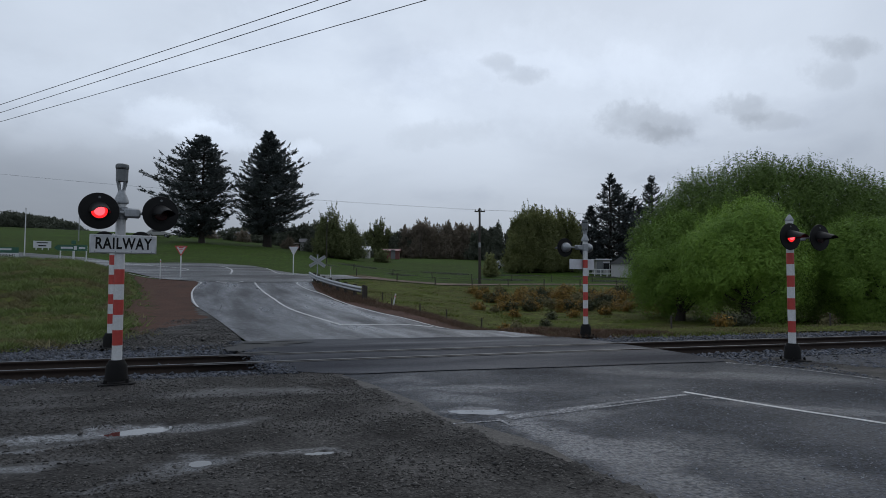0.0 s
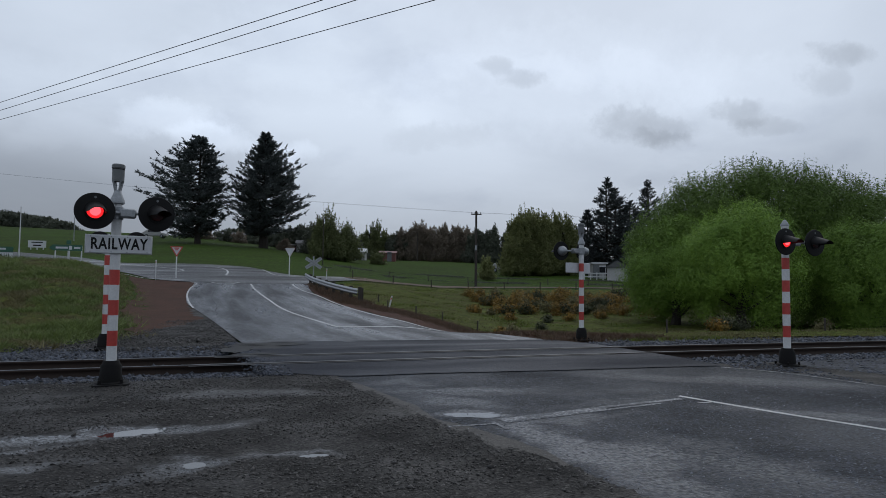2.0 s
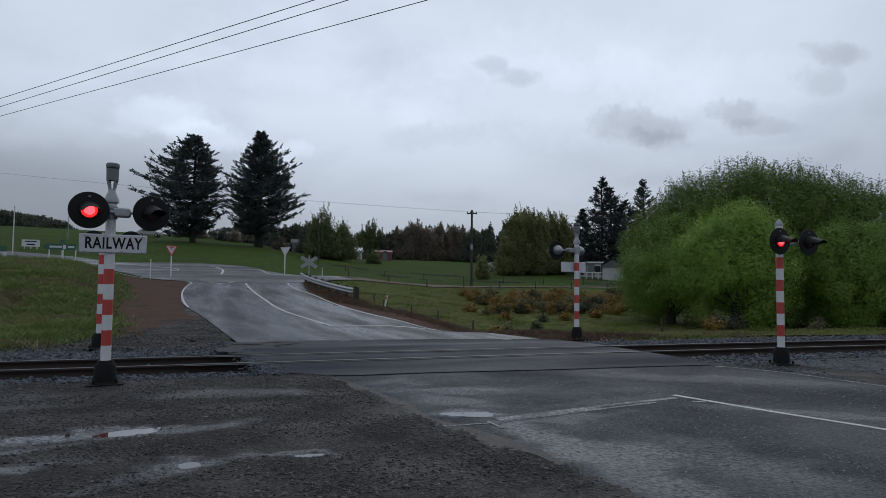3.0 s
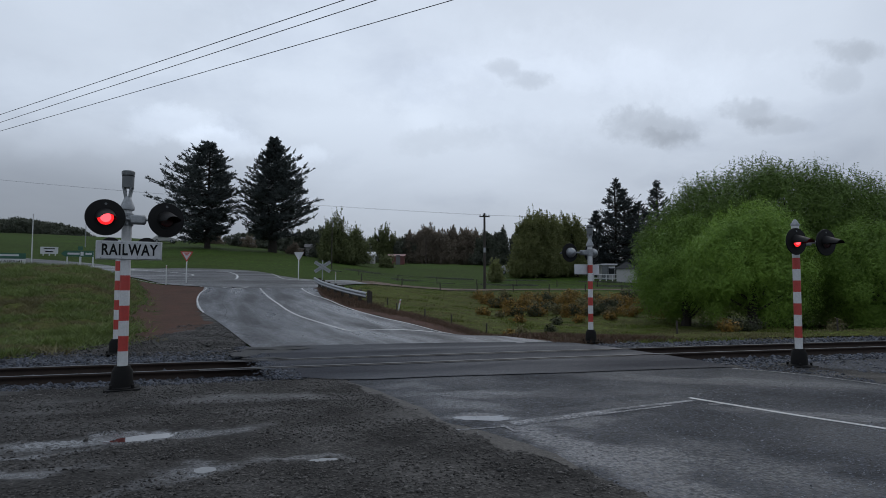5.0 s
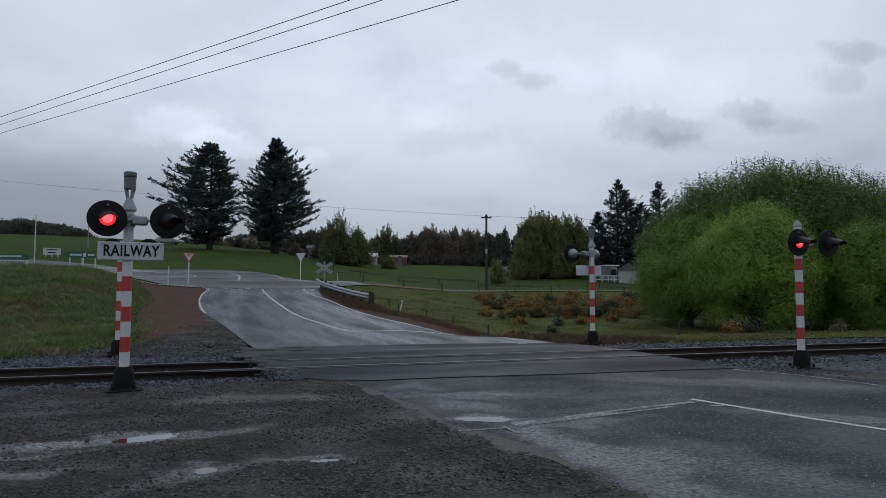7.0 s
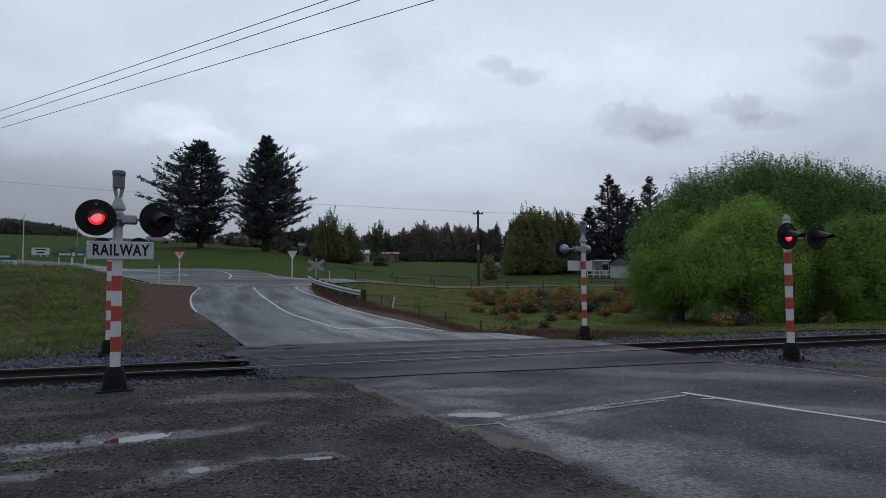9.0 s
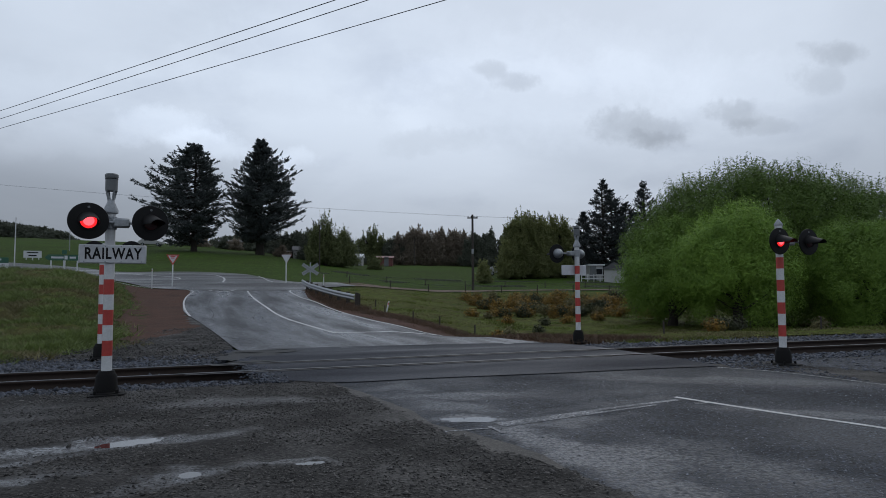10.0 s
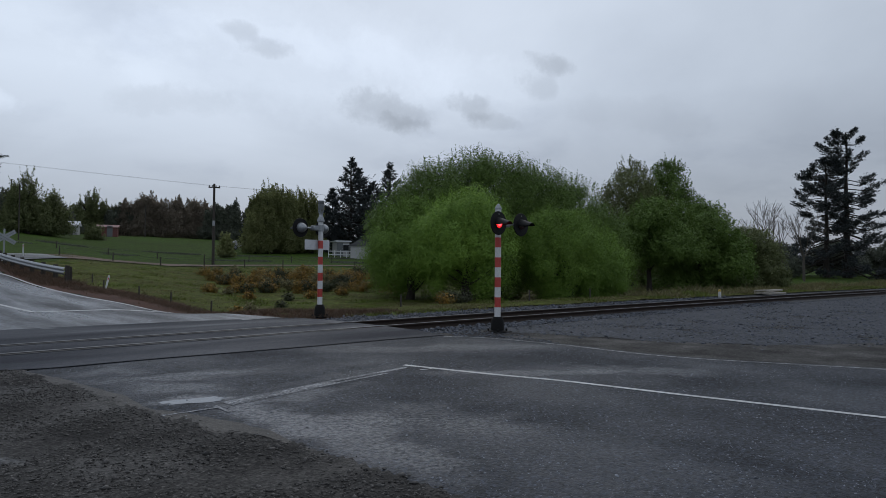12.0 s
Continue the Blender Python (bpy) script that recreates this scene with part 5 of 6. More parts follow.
WILLOWS = [  # bearing, depth, lobes (centre, radii), label, leaf
    (0.565, 31, [((0, 0, 4.3), (3.3, 3.0, 3.3)), ((-1.9, 0, 4.65), (2.5, 2.6, 3.2)), ((-4.2, 0, 4.1), (2.3, 2.4, 2.95)), ((-5.9, 0.2, 3.0), (2.0, 2.0, 2.75)), ((2.6, 0.3, 4.25), (2.3, 2.6, 3.1)), ((5.0, 0.6, 4.0), (2.6, 2.6, 2.95)), ((1.2, -1.2, 1.6), (5.4, 2.4, 1.9)), ((7.0, 0.2, 2.6), (2.4, 2.0, 2.7))], "tall dark-green rounded willow at the back of the clump", WILLOW_DARK),
    (0.385, 29, [((0, 0, 2.2), (2.1, 2.0, 2.5)), ((0.8, 0.4, 3.2), (1.7, 1.7, 1.9))], "rounded yellow-green willow at the edge of the clump", WILLOW_MID),
    (0.495, 26, [((0, 0, 2.4), (2.45, 2.1, 2.5)), ((0.25, 0.1, 3.5), (1.9, 1.8, 1.75)), ((-1.0, 0, 3.0), (1.5, 1.5, 1.6))], "bright green round willow in new leaf", WILLOW),
    (0.72, 26.5, [((0, 0, 2.0), (2.7, 2.1, 2.3)), ((-0.7, 0.2, 2.9), (2.0, 1.7, 1.6)), ((1.7, -0.3, 1.3), (1.9, 1.6, 1.5))], "bright green spreading willow in new leaf", WILLOW_MID),
]
for i, (b, d, lobes, lab, mat) in enumerate(WILLOWS):
    willow(b * d, d, lobes, lab, 51 + i, mat, 340 if i == 0 else 640, 0.085 if i == 0 else 0.060, 0.024 if i == 0 else 0.019)

# trees along the line past the willows
broad_tree("poplar_tree", 36.5, 42, 11.0, 7.0, POPLAR, "thin-leaved grey-green tree behind the willows", 61, per=56, length=0.12, width=0.04, skirt=True)
broad_tree("poplar_tree", 40.8, 42.5, 11.2, 6.5, WILLOW_DARK, "dark leafy tree behind the willows", 62, per=84, length=0.12, width=0.04, skirt=True)
broad_tree("willow_bush", 35.2, 33, 6.2, 6.5, WILLOW_DARK, "low dull-green willow bush beside the line", 63, base=0.04, per=105, length=0.12, width=0.04, skirt=True)
broad_tree("willow_bush", 30.0, 32.5, 6.4, 6.0, WILLOW_DARK, "dull-green willow bush beside the line", 64, base=0.22, per=118, length=0.12, width=0.04)
broad_tree("willow_bush", 40.3, 33.5, 4.8, 6.0, POPLAR, "low brownish willow bush beside the line", 65, base=0.0, per=91, length=0.12, width=0.04, skirt=True)


def bare_tree(x, y, h, w, label, seed):
    t = thing("bare_tree", pose(x, y, float(land(x, y)) - 0.05), label, "tree", "bare trees past the willows")
    g = random.Random(seed)
    bm = bmesh.new()

    def grow(a, d, ln, r, lvl):
        b = a + d * ln
        rod(a, b, r, 5, r * 0.65, bm)
        if lvl == 0:
            return
        for _ in range(3 if lvl > 1 else 4):
            nd = (d + Vector((g.uniform(-1, 1) * w, g.uniform(-1, 1) * w, g.uniform(0.0, 0.6)))).normalized()
            grow(b, nd, ln * g.uniform(0.55, 0.85), r * 0.55, lvl - 1)
    grow(Vector((0, 0, 0)), Vector((0, 0, 1)), h * 0.3, h * 0.012, 4)
    part("trunk", bm, TWIGS, t)
    return t


bare_tree(66, 47, 9.0, 0.6, "leafless grey tree against the sky", 71)
bare_tree(70, 50, 9.6, 0.6, "leafless grey tree against the sky", 72)
bare_tree(57.5, 45, 9.4, 0.6, "leafless grey tree against the sky", 74)
bare_tree(63.5, 49, 9.8, 0.6, "leafless grey tree against the sky", 75)
bare_tree(61, 46, 8.8, 0.6, "leafless grey tree against the sky", 73)
for i, (x, y, h, w) in enumerate([(71, 56, 4.0, 8), (78, 60, 4.4, 8), (90, 60, 5.0, 9), (96, 55, 5.0, 8), (62, 55, 3.6, 7), (66, 60, 3.6, 8)]):
    broad_tree("hedge_tree", x, y, h, w, FAR_DARK, "dark scrubby hedge tree in the distance", 80 + i, base=0.0, per=30, length=0.22, width=0.09, lobes=6, group="dark hedge past the line")

# far shelter belts and paddock trees
FAR = [  # x, y, height, width, leaf, label
    (-17.4, 96, 8.4, 4.6, POPLAR, "leafy paddock tree beside the far road"),
    (-15.2, 99, 6.2, 4.4, POPLAR, "leafy paddock tree beside the far road"),
    (-24.6, 121, 6.8, 6, FAR_DARK, "dark evergreen tree behind the cottage"),
    (-22.4, 119, 6.6, 5, FAR_DARK, "dark evergreen tree behind the cottage"),
    (-27.8, 120, 5.6, 6, FAR_DARK, "dark evergreen shelter-belt tree beyond the paddock"),
    (-30.8, 125, 4.7, 7, FAR_DARK, "dark evergreen shelter-belt tree beyond the paddock"),
    (-26.3, 130, 6.3, 8, FAR_DARK, "dark evergreen shelter-belt tree beyond the paddock"),
    (-21.0, 140, 6.0, 8, FAR_DARK, "dark evergreen shelter-belt tree beyond the paddock"),
    (-19.7, 150, 6.4, 9, POPLAR, "budding tree beyond the far paddock"),
    (-16.9, 150, 10.5, 3.2, POPLAR, "slim half-bare poplar in the shelter belt"),
    (-15.3, 150, 10.3, 3.6, POPLAR, "slim half-bare poplar in the shelter belt"),
    (-13.2, 152, 8.9, 5, POPLAR, "half-bare poplar in the shelter belt"),
    (-10.5, 150, 8.0, 7, FAR_DARK, "dark evergreen shelter-belt tree beyond the paddock"),
    (-8.6, 150, 9.2, 6, BROWN_TREE, "brown budding tree in the far shelter belt"),
    (-6.3, 148, 10.3, 6, BROWN_TREE, "brown budding tree in the far shelter belt"),
    (-4.2, 150, 11.3, 5.5, BROWN_TREE, "brown budding tree in the far shelter belt"),
    (-1.6, 148, 10.5, 6, BROWN_TREE, "brown budding tree in the far shelter belt"),
    (1.2, 146, 9.6, 6.5, BROWN_TREE, "brown budding tree in the far shelter belt"),
    (4.1, 148, 9.8, 6.5, BROWN_TREE, "brown budding tree in the far shelter belt"),
    (6.9, 150, 9.8, 6.5, BROWN_TREE, "brown budding tree in the far shelter belt"),
    (9.6, 140, 8.4, 8, FAR_DARK, "dark evergreen shelter-belt tree beyond the paddock"),
    (12.3, 138, 8.7, 8, FAR_DARK, "dark evergreen shelter-belt tree beyond the paddock"),
    (10.3, 86, 6.6, 3.6, OLIVE, "olive-green willow in the paddock"),
    (12.6, 88, 10.8, 6.0, OLIVE, "tall olive-green willow in the paddock"),
    (14.6, 89, 10.7, 5.4, OLIVE, "tall olive-green willow in the paddock"),
    (17.3, 92, 10.6, 5.0, OLIVE, "tall thin-leaved tree in the paddock"),
    (19.3, 92, 10.2, 3.8, OLIVE, "tall thin-leaved tree in the paddock"),
    (5.8, 75, 3.3, 1.5, OLIVE, "small upright tree by the fence"),
    (-21.6, 108, 5.6, 6, FAR_DARK, "dark evergreen tree behind the cottage"),
    (-24.0, 126, 6.4, 7, BROWN_TREE, "brown budding tree behind the cottage"),
    (-19.0, 112, 5.2, 5, FAR_DARK, "dark evergreen tree behind the cottage"),
    (-10.2, 102, 0.8, 2.4, POPLAR, "small round shrub in the paddock"),
]
for i, (x, y, h, w, mat, lab) in enumerate(FAR):
    broad_tree("tree", x, y, h, w, mat, lab, 100 + i, base=0.0, per=11 if y > 110 else 20, length=0.25 if y > 110 else 0.17, width=0.11 if y > 110 else 0.07, lobes=14 if y < 95 else 9, group="far trees", skirt=True, plume=h > 3 and (y > 95 or mat is OLIVE), twig=0.75 if mat is POPLAR else 0.45, sprays=6.0 if mat is OLIVE else 3.6)
HILL = [(-110.9, 150, 4.2, 9), (-106.7, 150, 4.7, 9), (-103.6, 150, 4.3, 9), (-100.2, 150, 3.9, 9), (-97.0, 150, 3.6, 8), (-94.3, 150, 2.9, 8), (-94.5, 155, 2.2, 7), (-47.8, 140, 2.7, 7), (-45.3, 140, 3.5, 6), (-40.7, 140, 2.8, 8), (-36.8, 140, 3.2, 8)]
for i, (x, y, h, w) in enumerate(HILL):
    broad_tree("hill_tree", x, y, h, w, FAR_DARK, "dark wind-shaped tree on the hilltop", 140 + i, base=0.0, per=13, length=0.3, width=0.13, lobes=7, group="hilltop trees", skirt=True)

# ---- signs, posts, rails and poles ----


def ground_z(x, y):
    return float(land(x, y))


def give_way_sign(x, y, turn, label, front):
    t = thing("give_way_sign", pose(x, y, ground_z(x, y) - 0.03, 0, 0, turn), label, "road sign", "give way signs at the junction")
    part("post", lathe([(0.045, 0), (0.045, 2.1), (0.03, 2.12)], None, 12), WHITE, t)
    def tri(s, d, name, mat, parent, yy):
        bm = bmesh.new()
        pts = [(-0.45 * s, 0.26 * s), (0.45 * s, 0.26 * s), (0, -0.52 * s)]
        a = [bm.verts.new((u, yy, 2.14 + v)) for u, v in pts]
        b = [bm.verts.new((u, yy + d, 2.14 + v)) for u, v in pts]
        bm.faces.new(a); bm.faces.new(b[::-1])
        for i in range(3):
            bm.faces.new((a[i], b[i], b[(i + 1) % 3], a[(i + 1) % 3]))
        bmesh.ops.recalc_face_normals(bm, faces=bm.faces)
        return part(name, bm, mat, parent)
    board = tri(1.0, 0.012, "sign_plate", SIGNRED, t, -0.062)
    tri(0.72, 0.004, "sign_face", SIGNWHITE, board, -0.068)
    for zz, w in ((2.27, 0.34), (2.15, 0.22)):
        part("text_bar", box((w, 0.004, 0.07), (0, -0.0712, zz)), SIGNRED, board)
    tri(0.97, 0.004, "sign_back", SIGNBACK, board, -0.046)
    return t


give_way_sign(-19.45, 45.3, 18, "red-bordered white give way triangle on a white post", True)
give_way_sign(-12.35, 50.4, 172, "give way triangle seen from its pale grey back", False)


def marker_post(x, y, h, label, lean=0):
    t = thing("marker_post", pose(x, y, ground_z(x, y) - 0.03, 0, lean, 0), label, "marker post", "white roadside marker posts")
    part("post", box((0.075, 0.03, h), (0, 0, h / 2), 0.008), WHITE, t)
    part("reflector", box((0.05, 0.006, 0.08), (0, -0.018, h - 0.14)), SIGNRED, t, "red reflector strip")
    return t


marker_post(-20.35, 44, 1.45, "tall white roadside marker post")
marker_post(-2.45, 30.2, 0.6, "leaning white roadside marker post", 12)
marker_post(-9.1, 49.5, 0.9, "short white roadside marker post")

cb = thing("crossbuck_sign", pose(-9.95, 48.4, ground_z(-9.95, 48.4) - 0.03, 0, 0, 8), "weathered white railway crossbuck on a grey post", "railway sign")
part("post", box((0.10, 0.08, 1.9), (0, 0, 0.95), 0.01), GALV, cb)
for a in (33, -33):
    arm = part("arm", box((1.45, 0.02, 0.27), (0, -0.06 - (0.022 if a > 0 else 0), 1.35), 0.006, (0, a, 0)), GALV, cb, "pale weathered crossbuck arm")
    part("edge_band", box((1.3, 0.004, 0.02), (0, -0.0735 - (0.022 if a > 0 else 0), 1.35), 0, (0, a, 0)), BELLGREY, arm)


def guard_rail():
    t = thing("guard_rail", pose(0, 0, 0), "grey galvanised W-beam guard rail on timber posts beside the road", "guard rail")
    c = spline([(-4.25, 32.6), (-5.5, 35.2), (-7.2, 38.9), (-8.7, 42.3), (-9.9, 45.6)], 40)
    d = np.gradient(c, axis=0); d /= np.linalg.norm(d[:, :2], axis=1)[:, None]
    prof = [(0.0, 0.36), (0.03, 0.39), (0.08, 0.43), (0.08, 0.47), (0.03, 0.51), (0.03, 0.55), (0.08, 0.59), (0.08, 0.63), (0.03, 0.67), (0.0, 0.70)]
    v, f = [], []
    k = len(prof) * 2
    for p, q in zip(c, d):
        nx, ny = -q[1], q[0]
        zg = ground_z(p[0], p[1])
        ring = [(o, z) for o, z in prof] + [(o - 0.006, z) for o, z in prof[::-1]]
        for o, z in ring:
            v.append((p[0] + nx * (o + 0.05), p[1] + ny * (o + 0.05), zg + z))
    for i in range(len(c) - 1):
        for j in range(k):
            f.append((i * k + j, i * k + (j + 1) % k, (i + 1) * k + (j + 1) % k, (i + 1) * k + j))
    part("beam", mesh_np("beam", v, f, GALV), GALV, t, "galvanised corrugated beam")
    for i in range(0, 40, 5):
        p = c[i]
        part("post", box((0.17, 0.17, 0.95), (p[0] + 0.12, p[1] + 0.02, ground_z(p[0], p[1]) + 0.27), 0.012, (0, 0, 25)), WOOD, t, "dark timber post")
    p = c[0]
    part("end_post", box((0.16, 0.16, 1.0), (p[0] + 0.05, p[1] - 0.15, ground_z(p[0], p[1]) + 0.3), 0.012, (0, 0, 25)), WOOD, t, "dark timber end post")
    return t


guard_rail()


def board_sign(name, x, y, turn, w, h, z0, legs, face, label, back=SIGNBACK, arrow=False, leg_r=0.05):
    """A board on white legs; z0 is the height of its lower edge."""
    t = thing(name, pose(x, y, ground_z(x, y) - 0.03, 0, 0, turn), label, "road sign")
    for u in legs:
        part("leg", box((leg_r * 2, leg_r * 1.4, z0 + h * 0.8), (u, 0.05, (z0 + h * 0.8) / 2), 0.008), WHITE, t)
    bm = bmesh.new()
    pts = [(-w / 2, 0), (w / 2, 0), (w / 2, h), (-w / 2, h)]
    if arrow:
        pts = [(-w / 2 - 0.3, h / 2), (-w / 2, 0), (w / 2, 0), (w / 2, h), (-w / 2, h)]
    a = [bm.verts.new((u, -0.012, z0 + v)) for u, v in pts]; b = [bm.verts.new((u, 0.012, z0 + v)) for u, v in pts]
    bm.faces.new(a); bm.faces.new(b[::-1])
    for i in range(len(pts)):
        bm.faces.new((a[i], b[i], b[(i + 1) % len(pts)], a[(i + 1) % len(pts)]))
    bmesh.ops.recalc_face_normals(bm, faces=bm.faces)
    board = part("board", bm, face, t)
    return t, board


t, board = board_sign("direction_sign", -33.4, 55, 20, 2.3, 0.52, 1.15, (-0.95, 0.05, 0.12, 1.1), SIGNGREEN, "green direction sign with white lettering on white posts", arrow=True)
for u, w in ((-0.45, 0.95), (0.75, 0.5)):
    part("text_bar", box((w, 0.004, 0.17), (u, -0.0165, 1.41)), SIGNWHITE, board)
part("shield", box((0.24, 0.004, 0.34), (0.22, -0.0165, 1.41)), SIGNWHITE, board)
part("top_plate", box((0.38, 0.02, 0.36), (0.08, 0, 1.9), 0.005), SIGNGREEN, t, "small blue-green route plate")
t, board = board_sign("place_sign", -39.75, 55, 25, 2.5, 0.5, 0.28, (-1.0, 1.0), SIGNWHITE, "white place-name board under a green board")
text_mesh("lettering", "WAIPAHI", 0.44, BLACK, pose(0.0, -0.015, 0.53, 90, 0, 0), board, 1.1, 1.0, 0.004)
gb = part("green_board", box((2.5, 0.024, 0.5), (0, 0, 1.06), 0.004), SIGNGREEN, t, "green upper board")
part("text_bar", box((1.7, 0.004, 0.16), (-0.15, -0.0165, 1.12)), SIGNWHITE, gb)
t, board = board_sign("notice_board", -46, 70, 25, 1.75, 0.8, 0.25, (-0.6, 0, 0.6), SIGNWHITE, "white notice board with dark lettering on the hillside")
part("text_bar", box((1.1, 0.004, 0.12), (0, -0.0165, 0.84)), BLACK, board)
part("text_bar", box((0.8, 0.004, 0.14), (0, -0.0165, 0.5)), BLACK, board)


def plain_pole(x, y, h, r, mat, label, category="pole"):
    t = thing("pole", pose(x, y, ground_z(x, y) - 0.1), label, category)
    part("shaft", lathe([(r, 0), (r * 0.7, h)], None, 10), mat, t)
    part("finial", lathe([(r * 0.9, h), (r * 0.9, h + 0.06), (0.001, h + 0.14)], None, 10), mat, t)
    return t


plain_pole(-39.1, 57, 4.9, 0.055, WHITE, "slim white flagpole beside the through road", "flagpole")
plain_pole(-53.8, 90, 3.6, 0.07, GALV, "slim grey pole on the hill")
plain_pole(-20.1, 100, 6.9, 0.10, WOOD, "plain timber pole among the paddock trees")
plain_pole(-14.4, 75.5, 5.8, 0.07, WOOD, "plain timber pole beside the paddock")
plain_pole(-4.7, 130, 6.0, 0.10, WOOD, "plain timber pole before the shelter belt")

pp = thing("power_pole", pose(3.7, 61.8, ground_z(3.7, 61.8) - 0.2), "dark timber power pole with a short crossarm", "power pole")
part("shaft", lathe([(0.14, 0), (0.10, 7.9)], None, 12), WOOD, pp)
part("cross_arm", box((1.05, 0.10, 0.12), (0, -0.1, 7.55), 0.01), WOOD, pp)
for u in (-0.45, -0.15, 0.15, 0.45):
    part("insulator", lathe([(0.03, 7.61), (0.045, 7.66), (0.03, 7.74), (0.02, 7.76)], pose(u, -0.1, 0), 8), CAST, pp)
part("band", lathe([(0.126, 3.9), (0.124, 4.4)], None, 12), GALV, pp, "grey metal band")


def cable(name, a, b, sag, r, label):
    cu = bpy.data.curves.new(name, "CURVE")
    cu.dimensions, cu.bevel_depth, cu.bevel_resolution = "3D", r, 1
    sp = cu.splines.new("POLY")
    sp.points.add(24)
    for i in range(25):
        f = i / 24
        p = Vector(a).lerp(Vector(b), f)
        sp.points[i].co = (p.x, p.y, p.z - sag * 4 * f * (1 - f), 1)
    cu.materials.append(WIRE)
    return tagged(new(name, cu), label, "power line", "overhead lines")


top = ground_z(3.7, 61.8) + 7.5
for du in (-0.45, 0.45):
    cable("power_line", (3.7 + du, 61.7, top), (-78, 74, 16.6), 0.6, 0.006, "thin dark power line across the paddock")
    cable("power_line", (3.7 + du, 61.7, top), (75, 66, 9.3), 0.7, 0.006, "thin dark power line across the paddock")
# three lines overhead
OVERHEAD = [((-19.36, 26.31), (-3.36, 16.13)), ((-20.29, 27.6), (-2.49, 16.13)), ((-21.47, 29.23), (-0.45, 16.11))]
for (xa, ya), (xb, yb) in OVERHEAD:
    dx, dy = xb - xa, yb - ya
    cable("power_line", (xa - dx * 2.2, ya - dy * 2.2, 9.05), (xb + dx * 1.6, yb + dy * 1.6, 9.05), 0.0, 0.011, "dark overhead power line above the crossing")

# ---- fences ----


def fence_post(h, r=0.06):
    t = thing("fence_post", pose(0, 0, 0), "weathered grey timber fence post", "fence post", "paddock fence posts")
    part("shaft", lathe([(r, -0.2), (r * 0.95, h - 0.03), (r * 0.6, h)], None, 8), WOOD, t)
    return t


first = fence_post(0.7, 0.05)
places = [(x, 57.6 - 0.012 * (x - 12) ** 2 * (1 if x < 12 else 0.6)) for x in np.arange(-7.5, 46, 3.4)]
far_places = [(x, 68 - 0.05 * x) for x in np.arange(-10, 46, 4.4)]
first.matrix_world = pose(*places[0], ground_z(*places[0]))
for p in places[1:] + far_places:
    copy_thing(first, pose(*p, ground_z(*p), random.uniform(-4, 4), random.uniform(-4, 4), 0))
short = fence_post(0.42, 0.03)
near_places = [(-3.3, 33.5), (-2.45, 29.3), (-1.0, 26.8), (0.15, 25.3), (1.45, 23.0), (7.15, 19.2), (13.2, 20.9), (17.0, 22.0)]
short.matrix_world = pose(*near_places[0], ground_z(*near_places[0]))
for p in near_places[1:]:
    copy_thing(short, pose(*p, ground_z(*p), random.uniform(-6, 6), random.uniform(-6, 6), 0))
for hh in (0.25, 0.42, 0.6):
    for row in (places, far_places):
        cu = bpy.data.curves.new("fence_wire", "CURVE")
        cu.dimensions, cu.bevel_depth, cu.bevel_resolution = "3D", 0.006, 0
        sp = cu.splines.new("POLY"); sp.points.add(len(row) - 1)
        for q, (a, b) in zip(sp.points, row):
            q.co = (a, b - 0.07, ground_z(a, b) + hh, 1)
        cu.materials.append(WIRE)
        tagged(new("fence_wire", cu), "thin grey wire strung along the paddock fence", "fence wire")

# ---- buildings in the distance ----


def building(name, x, y, turn, w, d, h, roof_h, wall, roof, label, windows=(), door=None, chimney=None, flat=False):
    t = thing(name, pose(x, y, ground_z(x, y) - 0.15, 0, 0, turn), label, "building")
    part("wall", box((w, d, h), (0, 0, h / 2), 0.02), wall, t)
    bm = bmesh.new()
    e = 0.25
    if flat:
        add_box(bm, (w + 2 * e, d + 2 * e, 0.18), pose(0, 0, h + 0.10, 0, 0, 0), 0.02)
    else:
        a = [bm.verts.new(q) for q in ((-w / 2 - e, -d / 2 - e, h), (w / 2 + e, -d / 2 - e, h), (w / 2 + e, d / 2 + e, h), (-w / 2 - e, d / 2 + e, h), (-w / 2 - e, 0, h + roof_h), (w / 2 + e, 0, h + roof_h))]
        for q in ((0, 1, 5, 4), (2, 3, 4, 5), (0, 4, 3), (1, 2, 5), (3, 2, 1, 0)):
            bm.faces.new([a[i] for i in q])
    part("roof", bm, roof, t)
    for u, z, ww, wh in windows:
        win = part("window", box((ww + 0.16, 0.06, wh + 0.16), (u, -d / 2 - 0.02, z), 0.01), SIGNWHITE, t)
        part("pane", box((ww, 0.03, wh), (u, -d / 2 - 0.045, z)), PANE, win, "dark window pane")
    if door is not None:
        part("door", box((0.9, 0.06, 2.0), (door, -d / 2 - 0.02, 1.0), 0.01), BELLGREY, t, "dark door")
    if chimney is not None:
        part("chimney", box((0.6, 0.6, 1.6), (chimney, 0.4, h + roof_h * 0.7), 0.02), WOOD, t)
    return t


building("farm_house", -43.1, 128, 20, 4.4, 4, 1.5, 0.5, HOUSEWHITE, ROOFGREY, "white weatherboard farmhouse with grey roof behind the cypresses", [(-1.4, 0.95, 0.7, 0.7), (-0.1, 0.95, 0.9, 0.7), (1.5, 0.95, 0.6, 0.7)])
building("cottage", -25.0, 112, 10, 2.2, 3, 1.7, 0.7, HOUSEWHITE, ROOFGREY, "small white cottage with a chimney among trees", [(0, 1.0, 0.6, 0.7)], None, 0.5)
building("cottage", -27.4, 112, 10, 3.4, 3, 1.0, 0.3, WOOD, WOOD, "low grey outbuilding beside the cottage", [(-1, 0.8, 0.6, 0.5)])
